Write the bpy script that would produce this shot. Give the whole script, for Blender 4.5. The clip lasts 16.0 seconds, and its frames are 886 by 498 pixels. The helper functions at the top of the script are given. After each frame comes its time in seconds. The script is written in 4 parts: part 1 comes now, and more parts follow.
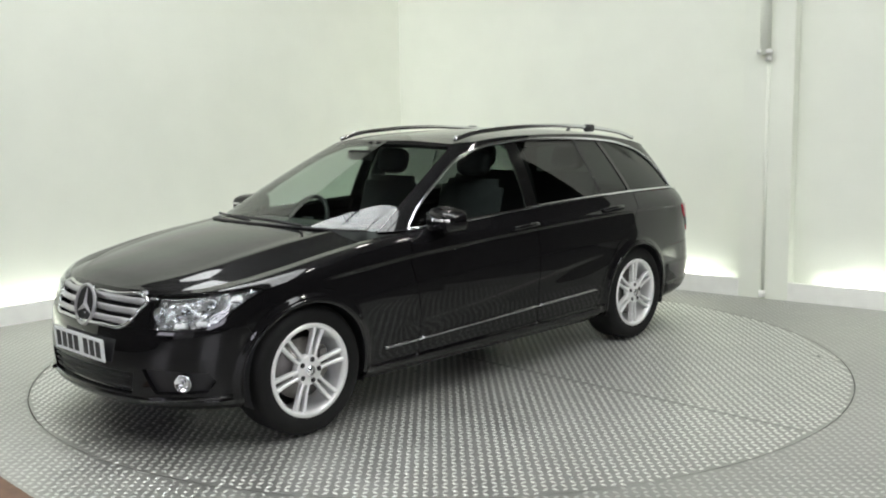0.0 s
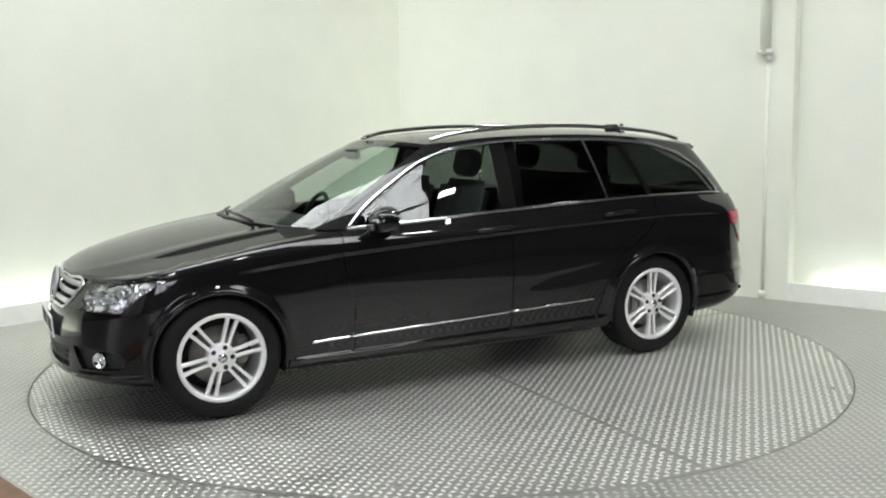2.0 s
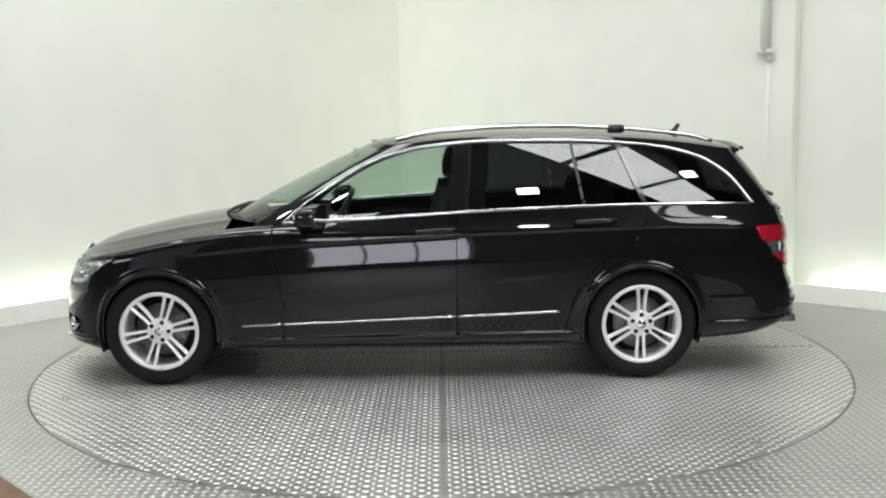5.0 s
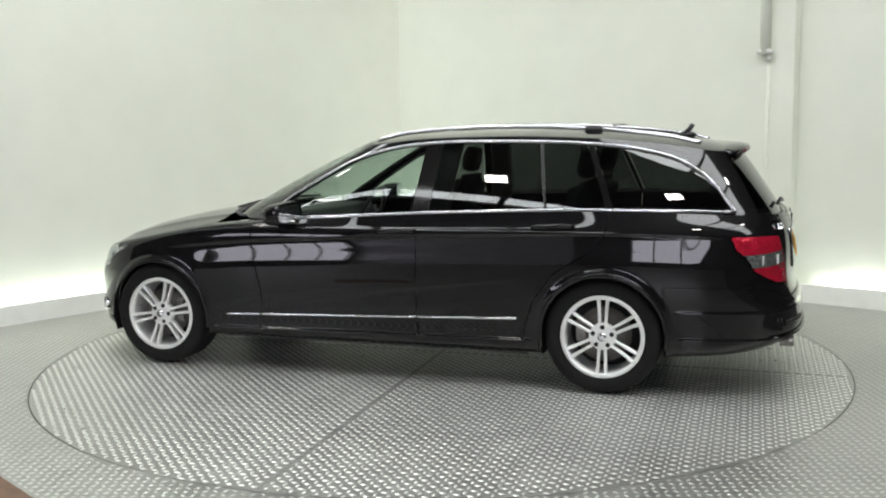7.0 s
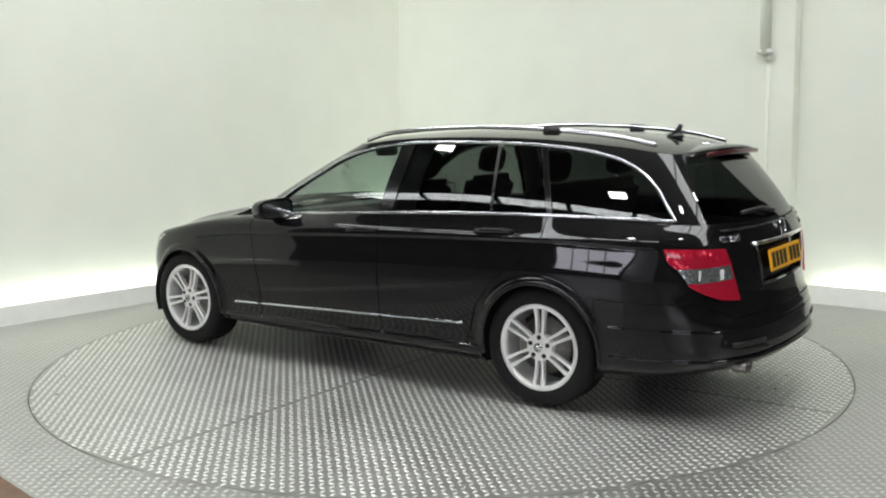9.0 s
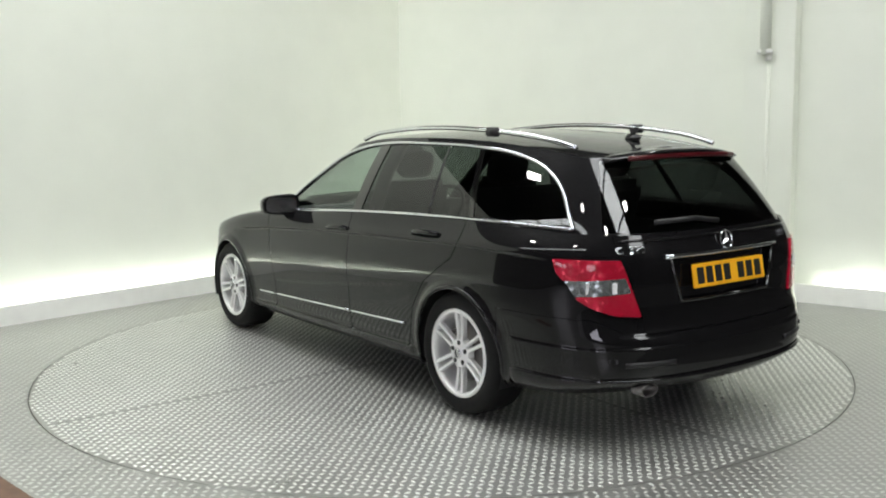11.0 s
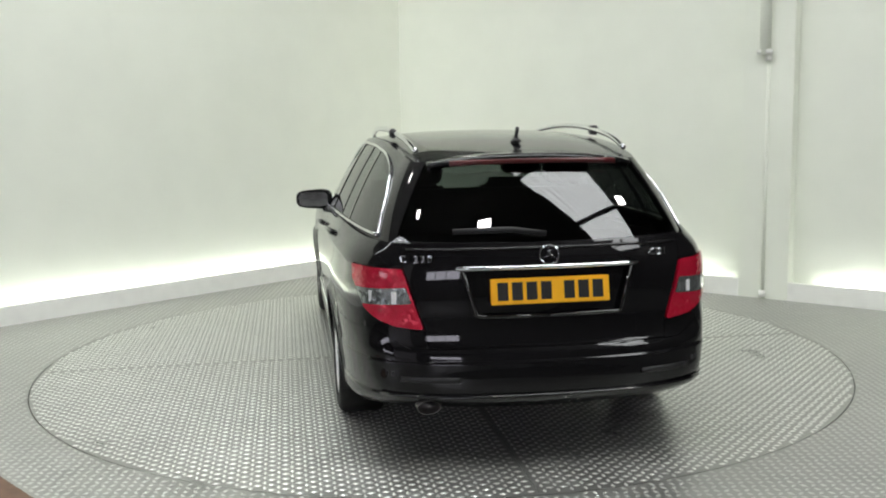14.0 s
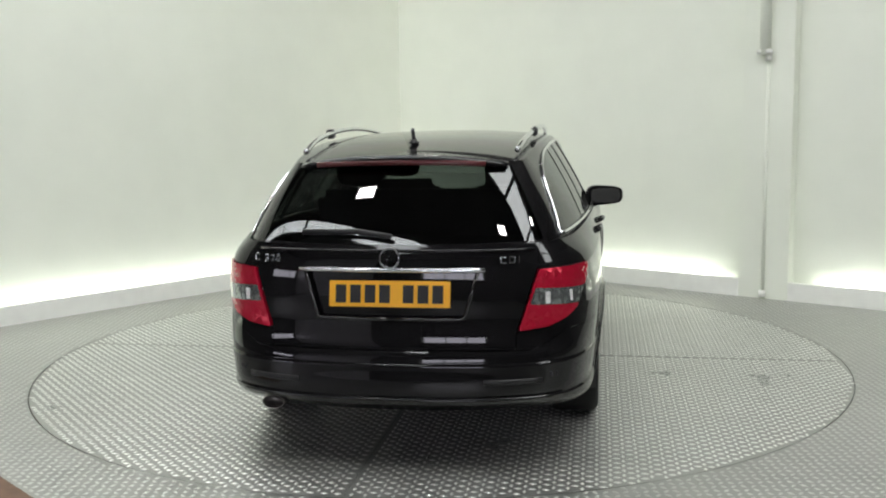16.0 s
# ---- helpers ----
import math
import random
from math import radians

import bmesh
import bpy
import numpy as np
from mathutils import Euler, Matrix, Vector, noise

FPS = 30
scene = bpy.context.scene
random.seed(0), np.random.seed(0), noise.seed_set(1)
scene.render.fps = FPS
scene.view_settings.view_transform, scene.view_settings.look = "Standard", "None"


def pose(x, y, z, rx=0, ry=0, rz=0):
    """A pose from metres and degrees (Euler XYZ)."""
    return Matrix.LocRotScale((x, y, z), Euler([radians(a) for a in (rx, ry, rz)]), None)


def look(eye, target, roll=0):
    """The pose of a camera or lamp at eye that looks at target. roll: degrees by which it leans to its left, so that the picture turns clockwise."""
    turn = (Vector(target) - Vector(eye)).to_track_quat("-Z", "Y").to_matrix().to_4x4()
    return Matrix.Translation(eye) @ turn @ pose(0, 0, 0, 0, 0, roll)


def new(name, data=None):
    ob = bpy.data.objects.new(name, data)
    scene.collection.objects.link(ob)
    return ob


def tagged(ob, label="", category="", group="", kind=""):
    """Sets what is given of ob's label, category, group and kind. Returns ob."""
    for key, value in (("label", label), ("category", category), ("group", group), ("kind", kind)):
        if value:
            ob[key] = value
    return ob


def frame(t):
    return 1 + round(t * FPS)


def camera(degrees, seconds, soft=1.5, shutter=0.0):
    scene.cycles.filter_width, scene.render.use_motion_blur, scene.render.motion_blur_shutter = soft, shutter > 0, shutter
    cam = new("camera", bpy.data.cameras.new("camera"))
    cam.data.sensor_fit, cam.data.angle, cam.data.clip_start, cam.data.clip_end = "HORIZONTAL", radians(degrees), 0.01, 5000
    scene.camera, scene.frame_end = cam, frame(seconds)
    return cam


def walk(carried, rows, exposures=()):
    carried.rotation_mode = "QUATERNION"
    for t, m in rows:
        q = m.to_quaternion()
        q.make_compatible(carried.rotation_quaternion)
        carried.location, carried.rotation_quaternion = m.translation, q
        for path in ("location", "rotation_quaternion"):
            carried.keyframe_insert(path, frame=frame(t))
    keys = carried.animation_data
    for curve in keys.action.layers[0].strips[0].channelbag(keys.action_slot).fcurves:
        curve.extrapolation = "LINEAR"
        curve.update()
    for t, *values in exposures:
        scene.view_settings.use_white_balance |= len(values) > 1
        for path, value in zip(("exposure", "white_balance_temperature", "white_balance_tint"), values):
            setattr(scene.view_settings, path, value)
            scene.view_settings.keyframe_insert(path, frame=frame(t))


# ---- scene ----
# camera on a fixed stand
cam = camera(49.5, 16.0, 2.0)
EYE = (0.0, -6.115, 1.479)
VIEW = look(EYE, (0.0196, 0.0, 0.6747), -0.87)
walk(cam, [(0.0, VIEW), (16.0, VIEW)], [(0.0, 0.16), (1.5, 0.23), (3.5, 0.35), (7.0, 0.13), (11.0, 0.15), (14.5, 0.02), (16.0, 0.01)])

# ---- world and light ----
world = bpy.data.worlds.new("world")
scene.world = world
world.use_nodes = True
world.node_tree.nodes["Background"].inputs[0].default_value = (0.75, 0.85, 0.8, 1)
world.node_tree.nodes["Background"].inputs[1].default_value = 0.02


# ---- materials ----
def mat(name, base, rough=0.5, metal=0.0, coat=0.0, vary=0.0, scale=8.0, bump=0.0, bscale=60.0, emit=None, power=0.0, spec=0.5, rvary=0.0):
    m = bpy.data.materials.new(name)
    m.use_nodes = True
    nt = m.node_tree
    b = nt.nodes["Principled BSDF"]
    b.inputs["Base Color"].default_value = (*base, 1)
    b.inputs["Roughness"].default_value = rough
    b.inputs["Metallic"].default_value = metal
    b.inputs["Coat Weight"].default_value = coat
    b.inputs["Coat Roughness"].default_value = 0.03
    b.inputs["Specular IOR Level"].default_value = spec
    tc = nt.nodes.new("ShaderNodeTexCoord")
    if vary or rvary:
        n = nt.nodes.new("ShaderNodeTexNoise")
        n.inputs["Scale"].default_value, n.inputs["Detail"].default_value = scale, 8
        nt.links.new(tc.outputs["Object"], n.inputs["Vector"])
        n2 = nt.nodes.new("ShaderNodeTexNoise")
        n2.inputs["Scale"].default_value, n2.inputs["Detail"].default_value = scale * 0.13, 3
        nt.links.new(tc.outputs["Object"], n2.inputs["Vector"])
        ad = nt.nodes.new("ShaderNodeMath")
        nt.links.new(n.outputs["Fac"], ad.inputs[0])
        nt.links.new(n2.outputs["Fac"], ad.inputs[1])
        if vary:
            mr = nt.nodes.new("ShaderNodeMapRange")
            mr.inputs["From Min"].default_value, mr.inputs["From Max"].default_value = 0.6, 1.4
            mr.inputs["To Min"].default_value, mr.inputs["To Max"].default_value = 1 - vary, 1 + vary
            nt.links.new(ad.outputs[0], mr.inputs["Value"])
            mx = nt.nodes.new("ShaderNodeMix")
            mx.data_type, mx.blend_type = "RGBA", "MULTIPLY"
            mx.inputs["Factor"].default_value = 1
            mx.inputs["A"].default_value = (*base, 1)
            nt.links.new(mr.outputs[0], mx.inputs["B"])
            nt.links.new(mx.outputs["Result"], b.inputs["Base Color"])
        if rvary:
            mr2 = nt.nodes.new("ShaderNodeMapRange")
            mr2.inputs["From Min"].default_value, mr2.inputs["From Max"].default_value = 0.6, 1.4
            mr2.inputs["To Min"].default_value, mr2.inputs["To Max"].default_value = max(0.0, rough - rvary), rough + rvary
            nt.links.new(ad.outputs[0], mr2.inputs["Value"])
            nt.links.new(mr2.outputs[0], b.inputs["Roughness"])
    if bump:
        nb = nt.nodes.new("ShaderNodeTexNoise")
        nb.inputs["Scale"].default_value, nb.inputs["Detail"].default_value = bscale, 5
        nt.links.new(tc.outputs["Object"], nb.inputs["Vector"])
        bp = nt.nodes.new("ShaderNodeBump")
        bp.inputs["Strength"].default_value, bp.inputs["Distance"].default_value = bump, 0.002
        nt.links.new(nb.outputs["Fac"], bp.inputs["Height"])
        nt.links.new(bp.outputs[0], b.inputs["Normal"])
    if emit:
        b.inputs["Emission Color"].default_value = (*emit, 1)
        b.inputs["Emission Strength"].default_value = power
    return m


def glass_mat(name, tint):
    """Thin glass: what is behind it shows tinted, and it reflects by Fresnel."""
    m = bpy.data.materials.new(name)
    m.use_nodes = True
    nt = m.node_tree
    nt.nodes.clear()
    out = nt.nodes.new("ShaderNodeOutputMaterial")
    tr = nt.nodes.new("ShaderNodeBsdfTransparent")
    tr.inputs[0].default_value = (*tint, 1)
    gl = nt.nodes.new("ShaderNodeBsdfGlossy")
    gl.inputs["Roughness"].default_value = 0.01
    lw = nt.nodes.new("ShaderNodeLayerWeight")
    lw.inputs[0].default_value = 0.5
    pw = nt.nodes.new("ShaderNodeMath")
    pw.operation = "POWER"
    pw.inputs[1].default_value = 5.0
    nt.links.new(lw.outputs["Facing"], pw.inputs[0])
    fr = nt.nodes.new("ShaderNodeMapRange")
    fr.inputs["To Min"].default_value = 0.07
    nt.links.new(pw.outputs[0], fr.inputs["Value"])
    mx = nt.nodes.new("ShaderNodeMixShader")
    nt.links.new(fr.outputs[0], mx.inputs[0])
    nt.links.new(tr.outputs[0], mx.inputs[1])
    nt.links.new(gl.outputs[0], mx.inputs[2])
    nt.links.new(mx.outputs[0], out.inputs[0])
    return m


def facet_mat(name, base, scale, rough, metal=1.0, tilt=0.7):
    """Bright moulded reflector: many small flat facets, each tilted its own way."""
    m = mat(name, base, rough, metal, 0.6)
    nt = m.node_tree
    tc = nt.nodes.new("ShaderNodeTexCoord")
    vo = nt.nodes.new("ShaderNodeTexVoronoi")
    vo.inputs["Scale"].default_value = scale
    nt.links.new(tc.outputs["Object"], vo.inputs["Vector"])
    geo = nt.nodes.new("ShaderNodeNewGeometry")
    sub = nt.nodes.new("ShaderNodeVectorMath")
    sub.operation = "SUBTRACT"
    sub.inputs[1].default_value = (0.5, 0.5, 0.5)
    nt.links.new(vo.outputs["Color"], sub.inputs[0])
    sc = nt.nodes.new("ShaderNodeVectorMath")
    sc.operation = "MULTIPLY_ADD"
    sc.inputs[1].default_value = (tilt, tilt, tilt * 1.6)
    nt.links.new(sub.outputs[0], sc.inputs[0])
    nt.links.new(geo.outputs["Normal"], sc.inputs[2])
    no = nt.nodes.new("ShaderNodeVectorMath")
    no.operation = "NORMALIZE"
    nt.links.new(sc.outputs[0], no.inputs[0])
    nt.links.new(no.outputs[0], nt.nodes["Principled BSDF"].inputs["Normal"])
    return m


FACETS = facet_mat("faceted_reflector", (0.95, 0.95, 0.96), 62, 0.22, 0.85)
RED = facet_mat("red_lamp_plastic", (0.54, 0.008, 0.036), 75, 0.25, 0.35, 0.30)
SMOKE = facet_mat("smoked_lamp_plastic", (0.27, 0.29, 0.29), 70, 0.2, 0.75, 0.35)
PAINT = mat("black_paint", (0.0045, 0.0043, 0.005), 0.4, 0.0, 0.85, 0.2, 90, spec=0.05)
WALL = mat("white_wall_paint", (0.80, 0.83, 0.735), 0.55, 0, 0, 0.035, 3.0, 0.15, 90)
KERB = mat("white_kerb_paint", (0.86, 0.87, 0.82), 0.5, 0, 0, 0.06, 9.0, 0.2, 60)
STEEL = mat("galvanised_floor_plate", (0.375, 0.38, 0.355), 0.40, 0.72, 0, 0.2, 5.0, 0.3, 40, rvary=0.12)
# tread paler than its plate: glints of the lozenges put in the colour
TREAD = mat("glinting_tread", (0.88, 0.89, 0.85), 0.33, 0.66, 0, 0.15, 6.0, rvary=0.08)
# deck copy less pale, for the fainter glints at a grazing view
FAINT_TREAD = mat("faint_glint_tread", (0.56, 0.57, 0.54), 0.42, 0.6, 0, 0.15, 6.0, rvary=0.08)
CONCRETE = mat("dark_concrete", (0.05, 0.05, 0.047), 0.75, 0, 0, 0.25, 3.0, 0.4, 30)
GAP = mat("dark_gap", (0.02, 0.02, 0.02), 0.8)
LIGHTCLAD = mat("pale_cladding", (0.72, 0.70, 0.73), 0.7, 0, 0, 0.2, 2.0)
SEAM = mat("plate_seam", (0.19, 0.19, 0.18), 0.6)
DARK = mat("dark_cladding", (0.045, 0.043, 0.04), 0.7, 0, 0, 0.3, 2.0)
ROOFING = mat("grey_roof_sheet", (0.07, 0.068, 0.063), 0.7, 0, 0, 0.3, 2.0)
BOWL = mat("bright_reflector", (0.95, 0.95, 0.95), 0.25, 0.15, 0.5, 0.3, 55, 1.0, 38)
CHROME = mat("chrome", (0.75, 0.76, 0.78), 0.12, 1.0, rvary=0.04, scale=40)
SILVER = mat("silver_wheel_paint", (0.90, 0.90, 0.895), 0.36, 0.3, 0.4, 0.06, 30)
GRILLE = mat("silver_grille_paint", (0.55, 0.55, 0.56), 0.3, 0.5, 0.3, 0.05, 40)
RUBBER = mat("tyre_rubber", (0.006, 0.006, 0.006), 0.75, 0, 0, 0.3, 30, 0.3, 150, spec=0.3)
BLACK = mat("black_plastic", (0.012, 0.012, 0.013), 0.45, 0, 0, 0.2, 50)
GLOSSBLACK = mat("gloss_black_trim", (0.006, 0.006, 0.006), 0.12, 0, 0.6, 0.1, 50)
BRAKE = mat("brake_disc", (0.22, 0.21, 0.2), 0.4, 0.9, 0, 0.2, 50)
CLEAR = glass_mat("clear_glass", (0.62, 0.70, 0.66))
TINTED = glass_mat("privacy_glass", (0.15, 0.165, 0.16))
LENS = glass_mat("lamp_lens", (0.86, 0.88, 0.88))
DEEPRED = mat("deep_red_lamp_plastic", (0.075, 0.003, 0.006), 0.3, 0, 0.3, 0.1, 120)
YELLOW = mat("yellow_plate", (0.92, 0.46, 0.016), 0.4, 0, 0, 0.06, 20)
WHITEPLATE = mat("white_plate", (0.90, 0.91, 0.92), 0.4, 0, 0, 0.04, 20)
INK = mat("plate_black", (0.012, 0.012, 0.012), 0.5)
FABRIC = mat("dark_seat_cloth", (0.022, 0.022, 0.024), 0.85, 0, 0, 0.3, 60, 0.3, 200)
LINING = mat("grey_roof_lining", (0.22, 0.22, 0.21), 0.9, 0, 0, 0.1, 60)
BROWN = mat("brown_timber", (0.18, 0.10, 0.06), 0.6, 0, 0, 0.35, 14.0, 0.3, 50)
TUBE = mat("fluorescent_tube", (0.8, 0.8, 0.8), 0.4, emit=(0.96, 1.0, 0.97), power=20.0)
DAYPANE = mat("bright_window_pane", (0.7, 0.72, 0.8), 0.3, emit=(0.90, 0.88, 1.0), power=6.5)
SKYLIGHT = mat("skylight_sheet", (0.7, 0.75, 0.8), 0.5, emit=(0.95, 0.97, 0.97), power=7.8)
FLOOD = mat("flood_lamp_glass", (0.8, 0.8, 0.8), 0.4, emit=(1.0, 0.97, 0.9), power=75.0)


# ---- mesh helpers ----
def part(name, bm, material, parent=None, label="", smooth=True, kind=""):
    me = bpy.data.meshes.new(name)
    bm.normal_update()
    bm.to_mesh(me)
    bm.free()
    for p in me.polygons:
        p.use_smooth = smooth
    me.materials.append(material)
    ob = new(name, me)
    ob.parent = parent
    if label or kind:
        tagged(ob, label, kind=kind)
    return ob


def pydata(name, verts, faces, material, parent=None, label="", smooth=True, kind=""):
    me = bpy.data.meshes.new(name)
    me.from_pydata([tuple(v) for v in verts], [], [tuple(f) for f in faces])
    me.update()
    if smooth:
        me.polygons.foreach_set("use_smooth", [True] * len(me.polygons))
    me.materials.append(material)
    ob = new(name, me)
    ob.parent = parent
    if label or kind:
        tagged(ob, label, kind=kind)
    return ob


def box(bm, c, s, m=None, bevel=0.0, seg=2):
    r = bmesh.ops.create_cube(bm, size=1, matrix=(m or Matrix()) @ Matrix.Translation(c) @ Matrix.Diagonal((*s, 1)))
    if bevel:
        es = list({e for v in r["verts"] for e in v.link_edges})
        bmesh.ops.bevel(bm, geom=es, offset=bevel, segments=seg, affect="EDGES", clamp_overlap=True)
    return bm


def cyl(bm, c, r, depth, axis="z", seg=24, r2=None):
    turn = {"z": Matrix(), "x": pose(0, 0, 0, 0, 90, 0), "y": pose(0, 0, 0, -90, 0, 0)}[axis]
    bmesh.ops.create_cone(bm, cap_ends=True, segments=seg, radius1=r, radius2=r if r2 is None else r2, depth=depth, matrix=Matrix.Translation(c) @ turn)
    return bm


def tube(bm, pts, ra, rb=None, seg=8, up=(0, 0, 1)):
    """A bar of oval section along a line of points; ra across, rb along up."""
    rb = rb or ra
    pts = [Vector(p) for p in pts]
    rings = []
    for i, p in enumerate(pts):
        t = (pts[min(i + 1, len(pts) - 1)] - pts[max(i - 1, 0)]).normalized()
        a = t.cross(Vector(up)).normalized()
        b = a.cross(t).normalized()
        rings.append([bm.verts.new(p + a * ra * math.cos(2 * math.pi * k / seg) + b * rb * math.sin(2 * math.pi * k / seg)) for k in range(seg)])
    for r0, r1 in zip(rings, rings[1:]):
        for k in range(seg):
            bm.faces.new((r0[k], r0[(k + 1) % seg], r1[(k + 1) % seg], r1[k]))
    bm.faces.new(rings[0][::-1])
    bm.faces.new(rings[-1])
    return bm


def lathe(bm, prof, seg=48, flip=1, y0=0.0):
    """Turns a profile of (radius, y) about the y axis."""
    rings = [[bm.verts.new((r * math.cos(2 * math.pi * k / seg), y0 + flip * y, r * math.sin(2 * math.pi * k / seg))) for k in range(seg)] for r, y in prof]
    for r0, r1 in zip(rings, rings[1:]):
        for k in range(seg):
            f = (r0[k], r0[(k + 1) % seg], r1[(k + 1) % seg], r1[k])
            bm.faces.new(f if flip > 0 else f[::-1])
    return bm


def spline(ps, us):
    """A smooth line through the points, at parameters us in 0..len-1."""
    ps = np.asarray(ps, float)
    d = np.linalg.norm(np.diff(ps, axis=0), axis=1) + 1e-9
    sl = np.diff(ps, axis=0) / d[:, None]
    m = np.empty_like(ps)
    m[0], m[-1] = sl[0], sl[-1]
    m[1:-1] = (sl[:-1] * d[1:, None] + sl[1:] * d[:-1, None]) / (d[1:] + d[:-1])[:, None]
    i = np.clip(np.floor(us).astype(int), 0, len(ps) - 2)
    t = (us - i)[:, None]
    h = d[i][:, None]
    return (2 * t**3 - 3 * t**2 + 1) * ps[i] + (t**3 - 2 * t**2 + t) * h * m[i] + (3 * t**2 - 2 * t**3) * ps[i + 1] + (t**3 - t**2) * h * m[i + 1]


def inside(poly, x, z):
    """Signed distance to a polygon, positive within it."""
    poly = np.asarray(poly, float)
    best = np.full(len(x), 1e9)
    odd = np.zeros(len(x), bool)
    for a, b in zip(poly, np.roll(poly, -1, 0)):
        e = b - a
        t = np.clip(((x - a[0]) * e[0] + (z - a[1]) * e[1]) / (e @ e), 0, 1)
        best = np.minimum(best, np.hypot(x - a[0] - t * e[0], z - a[1] - t * e[1]))
        if abs(e[1]) > 1e-9:
            cross = ((a[1] > z) != (b[1] > z)) & (x < a[0] + (z - a[1]) * e[0] / e[1])
            odd ^= cross
    return np.where(odd, best, -best)


def clipped(V, F, f):
    """The part of a mesh where f > 0, cut cleanly."""
    pos = f > 0
    verts, index, cuts, faces = [], {}, {}, []

    def corner(i):
        if i not in index:
            index[i] = len(verts)
            verts.append(V[i])
        return index[i]

    def cut(i, j):
        key = (min(i, j), max(i, j))
        if key not in cuts:
            t = f[key[0]] / (f[key[0]] - f[key[1]])
            cuts[key] = len(verts)
            verts.append(V[key[0]] + t * (V[key[1]] - V[key[0]]))
        return cuts[key]

    n = pos[F].sum(1)
    for q in F[n > 0]:
        loop = []
        for i, j in zip(q, np.roll(q, -1)):
            if pos[i]:
                loop.append(corner(i))
            if pos[i] != pos[j]:
                loop.append(cut(i, j))
        if len(loop) > 2:
            faces.append(loop)
    return np.array(verts), faces


def panel(name, surf, f, material, parent, label="", out=0.0, lip=0.012, sides=(1, -1), smooth=True):
    """Cuts a panel out of a surface and folds its rim inwards; one object for each side of the car."""
    V, F = surf["V"], surf["F"]
    v, faces = clipped(V + surf["N"] * out, F, f)
    made = []
    if not len(faces):
        return made
    for side in sides:
        bm = bmesh.new()
        for sg in ((1, -1) if side == 0 else (side,)):
            vs = [bm.verts.new((p[0], p[1] * sg, p[2])) for p in v]
            for q in faces:
                w = [vs[i] for i in q]
                w = w if sg > 0 else w[::-1]
                try:
                    bm.faces.new(w)
                except ValueError:
                    pass
        bmesh.ops.remove_doubles(bm, verts=bm.verts[:], dist=0.0004)
        bm.normal_update()
        if lip:
            edges = [e for e in bm.edges if e.is_boundary]
            nor = {w: w.normal.copy() for e in edges for w in e.verts}
            r = bmesh.ops.extrude_edge_only(bm, edges=edges)
            moved = [g for g in r["geom"] if isinstance(g, bmesh.types.BMVert)]
            flat = {tuple(round(c, 6) for c in w.co): nn for w, nn in nor.items()}
            for w in moved:
                w.co -= flat.get(tuple(round(c, 6) for c in w.co), Vector()) * lip
            for e in edges:
                e.smooth = False
        made.append(part(name, bm, material, parent, label, smooth))
    return made


def surface(P, s, v):
    """A grid of points as arrays, with normals."""
    n, m = P.shape[:2]
    du = np.gradient(P, axis=0)
    dv = np.gradient(P, axis=1)
    N = np.cross(du, dv)
    N /= np.linalg.norm(N, axis=2)[..., None] + 1e-12
    idx = np.arange(n * m).reshape(n, m)
    F = np.stack([idx[:-1, :-1], idx[1:, :-1], idx[1:, 1:], idx[:-1, 1:]], -1).reshape(-1, 4)
    S, T = np.meshgrid(s, v, indexing="ij")
    return {"V": P.reshape(-1, 3), "F": F, "N": N.reshape(-1, 3), "s": S.ravel(), "v": T.ravel()}


# ---- the room ----
CORNER = Vector((-0.40, 4.33, 0))
RIGHT_DIR = Vector((1, -0.81, 0)).normalized()
LEFT_DIR = Vector((-1, -1.07, 0)).normalized()
TOP = 3.7


def along(direction, inward, name, a, b, depth0, depth1, z0, z1, material, bevel=0.0, kind="structure", parent=None, origin=CORNER):
    """A box along a wall: a..b from the corner, depth0..depth1 into the room."""
    bm = bmesh.new()
    m = Matrix((( direction.x, inward.x, 0, origin.x), (direction.y, inward.y, 0, origin.y), (0, 0, 1, 0), (0, 0, 0, 1)))
    box(bm, ((a + b) / 2, (depth0 + depth1) / 2, (z0 + z1) / 2), (b - a, depth1 - depth0, z1 - z0), m, bevel)
    bmesh.ops.recalc_face_normals(bm, faces=bm.faces[:])
    return part(name, bm, material, parent, smooth=False, kind=kind)


IN_R = Vector((RIGHT_DIR.y, -RIGHT_DIR.x, 0))
IN_L = Vector((-LEFT_DIR.y, LEFT_DIR.x, 0))

KD = 0.13   # depth of the light trough in front of the walls

along(RIGHT_DIR, IN_R, "wall_right", -0.15, 5.5, -0.2, 0.0, -0.02, TOP, WALL)
along(LEFT_DIR, IN_L, "wall_left", 0.0, 7.2, -0.2, 0.0, -0.02, TOP, WALL)
along(LEFT_DIR, IN_L, "kerb_left", 0.12, 7.2, KD - 0.03, KD, -0.01, 0.15, KERB, 0.004)
along(RIGHT_DIR, IN_R, "kerb_right", 0.14, 3.83, KD - 0.03, KD, -0.01, 0.15, KERB, 0.004)
along(RIGHT_DIR, IN_R, "kerb_right", 4.24, 5.5, KD - 0.03, KD, -0.01, 0.15, KERB, 0.004)
along(RIGHT_DIR, IN_R, "pillar_1", 3.83, 4.24, 0.0, KD, -0.01, TOP, WALL, 0.004)


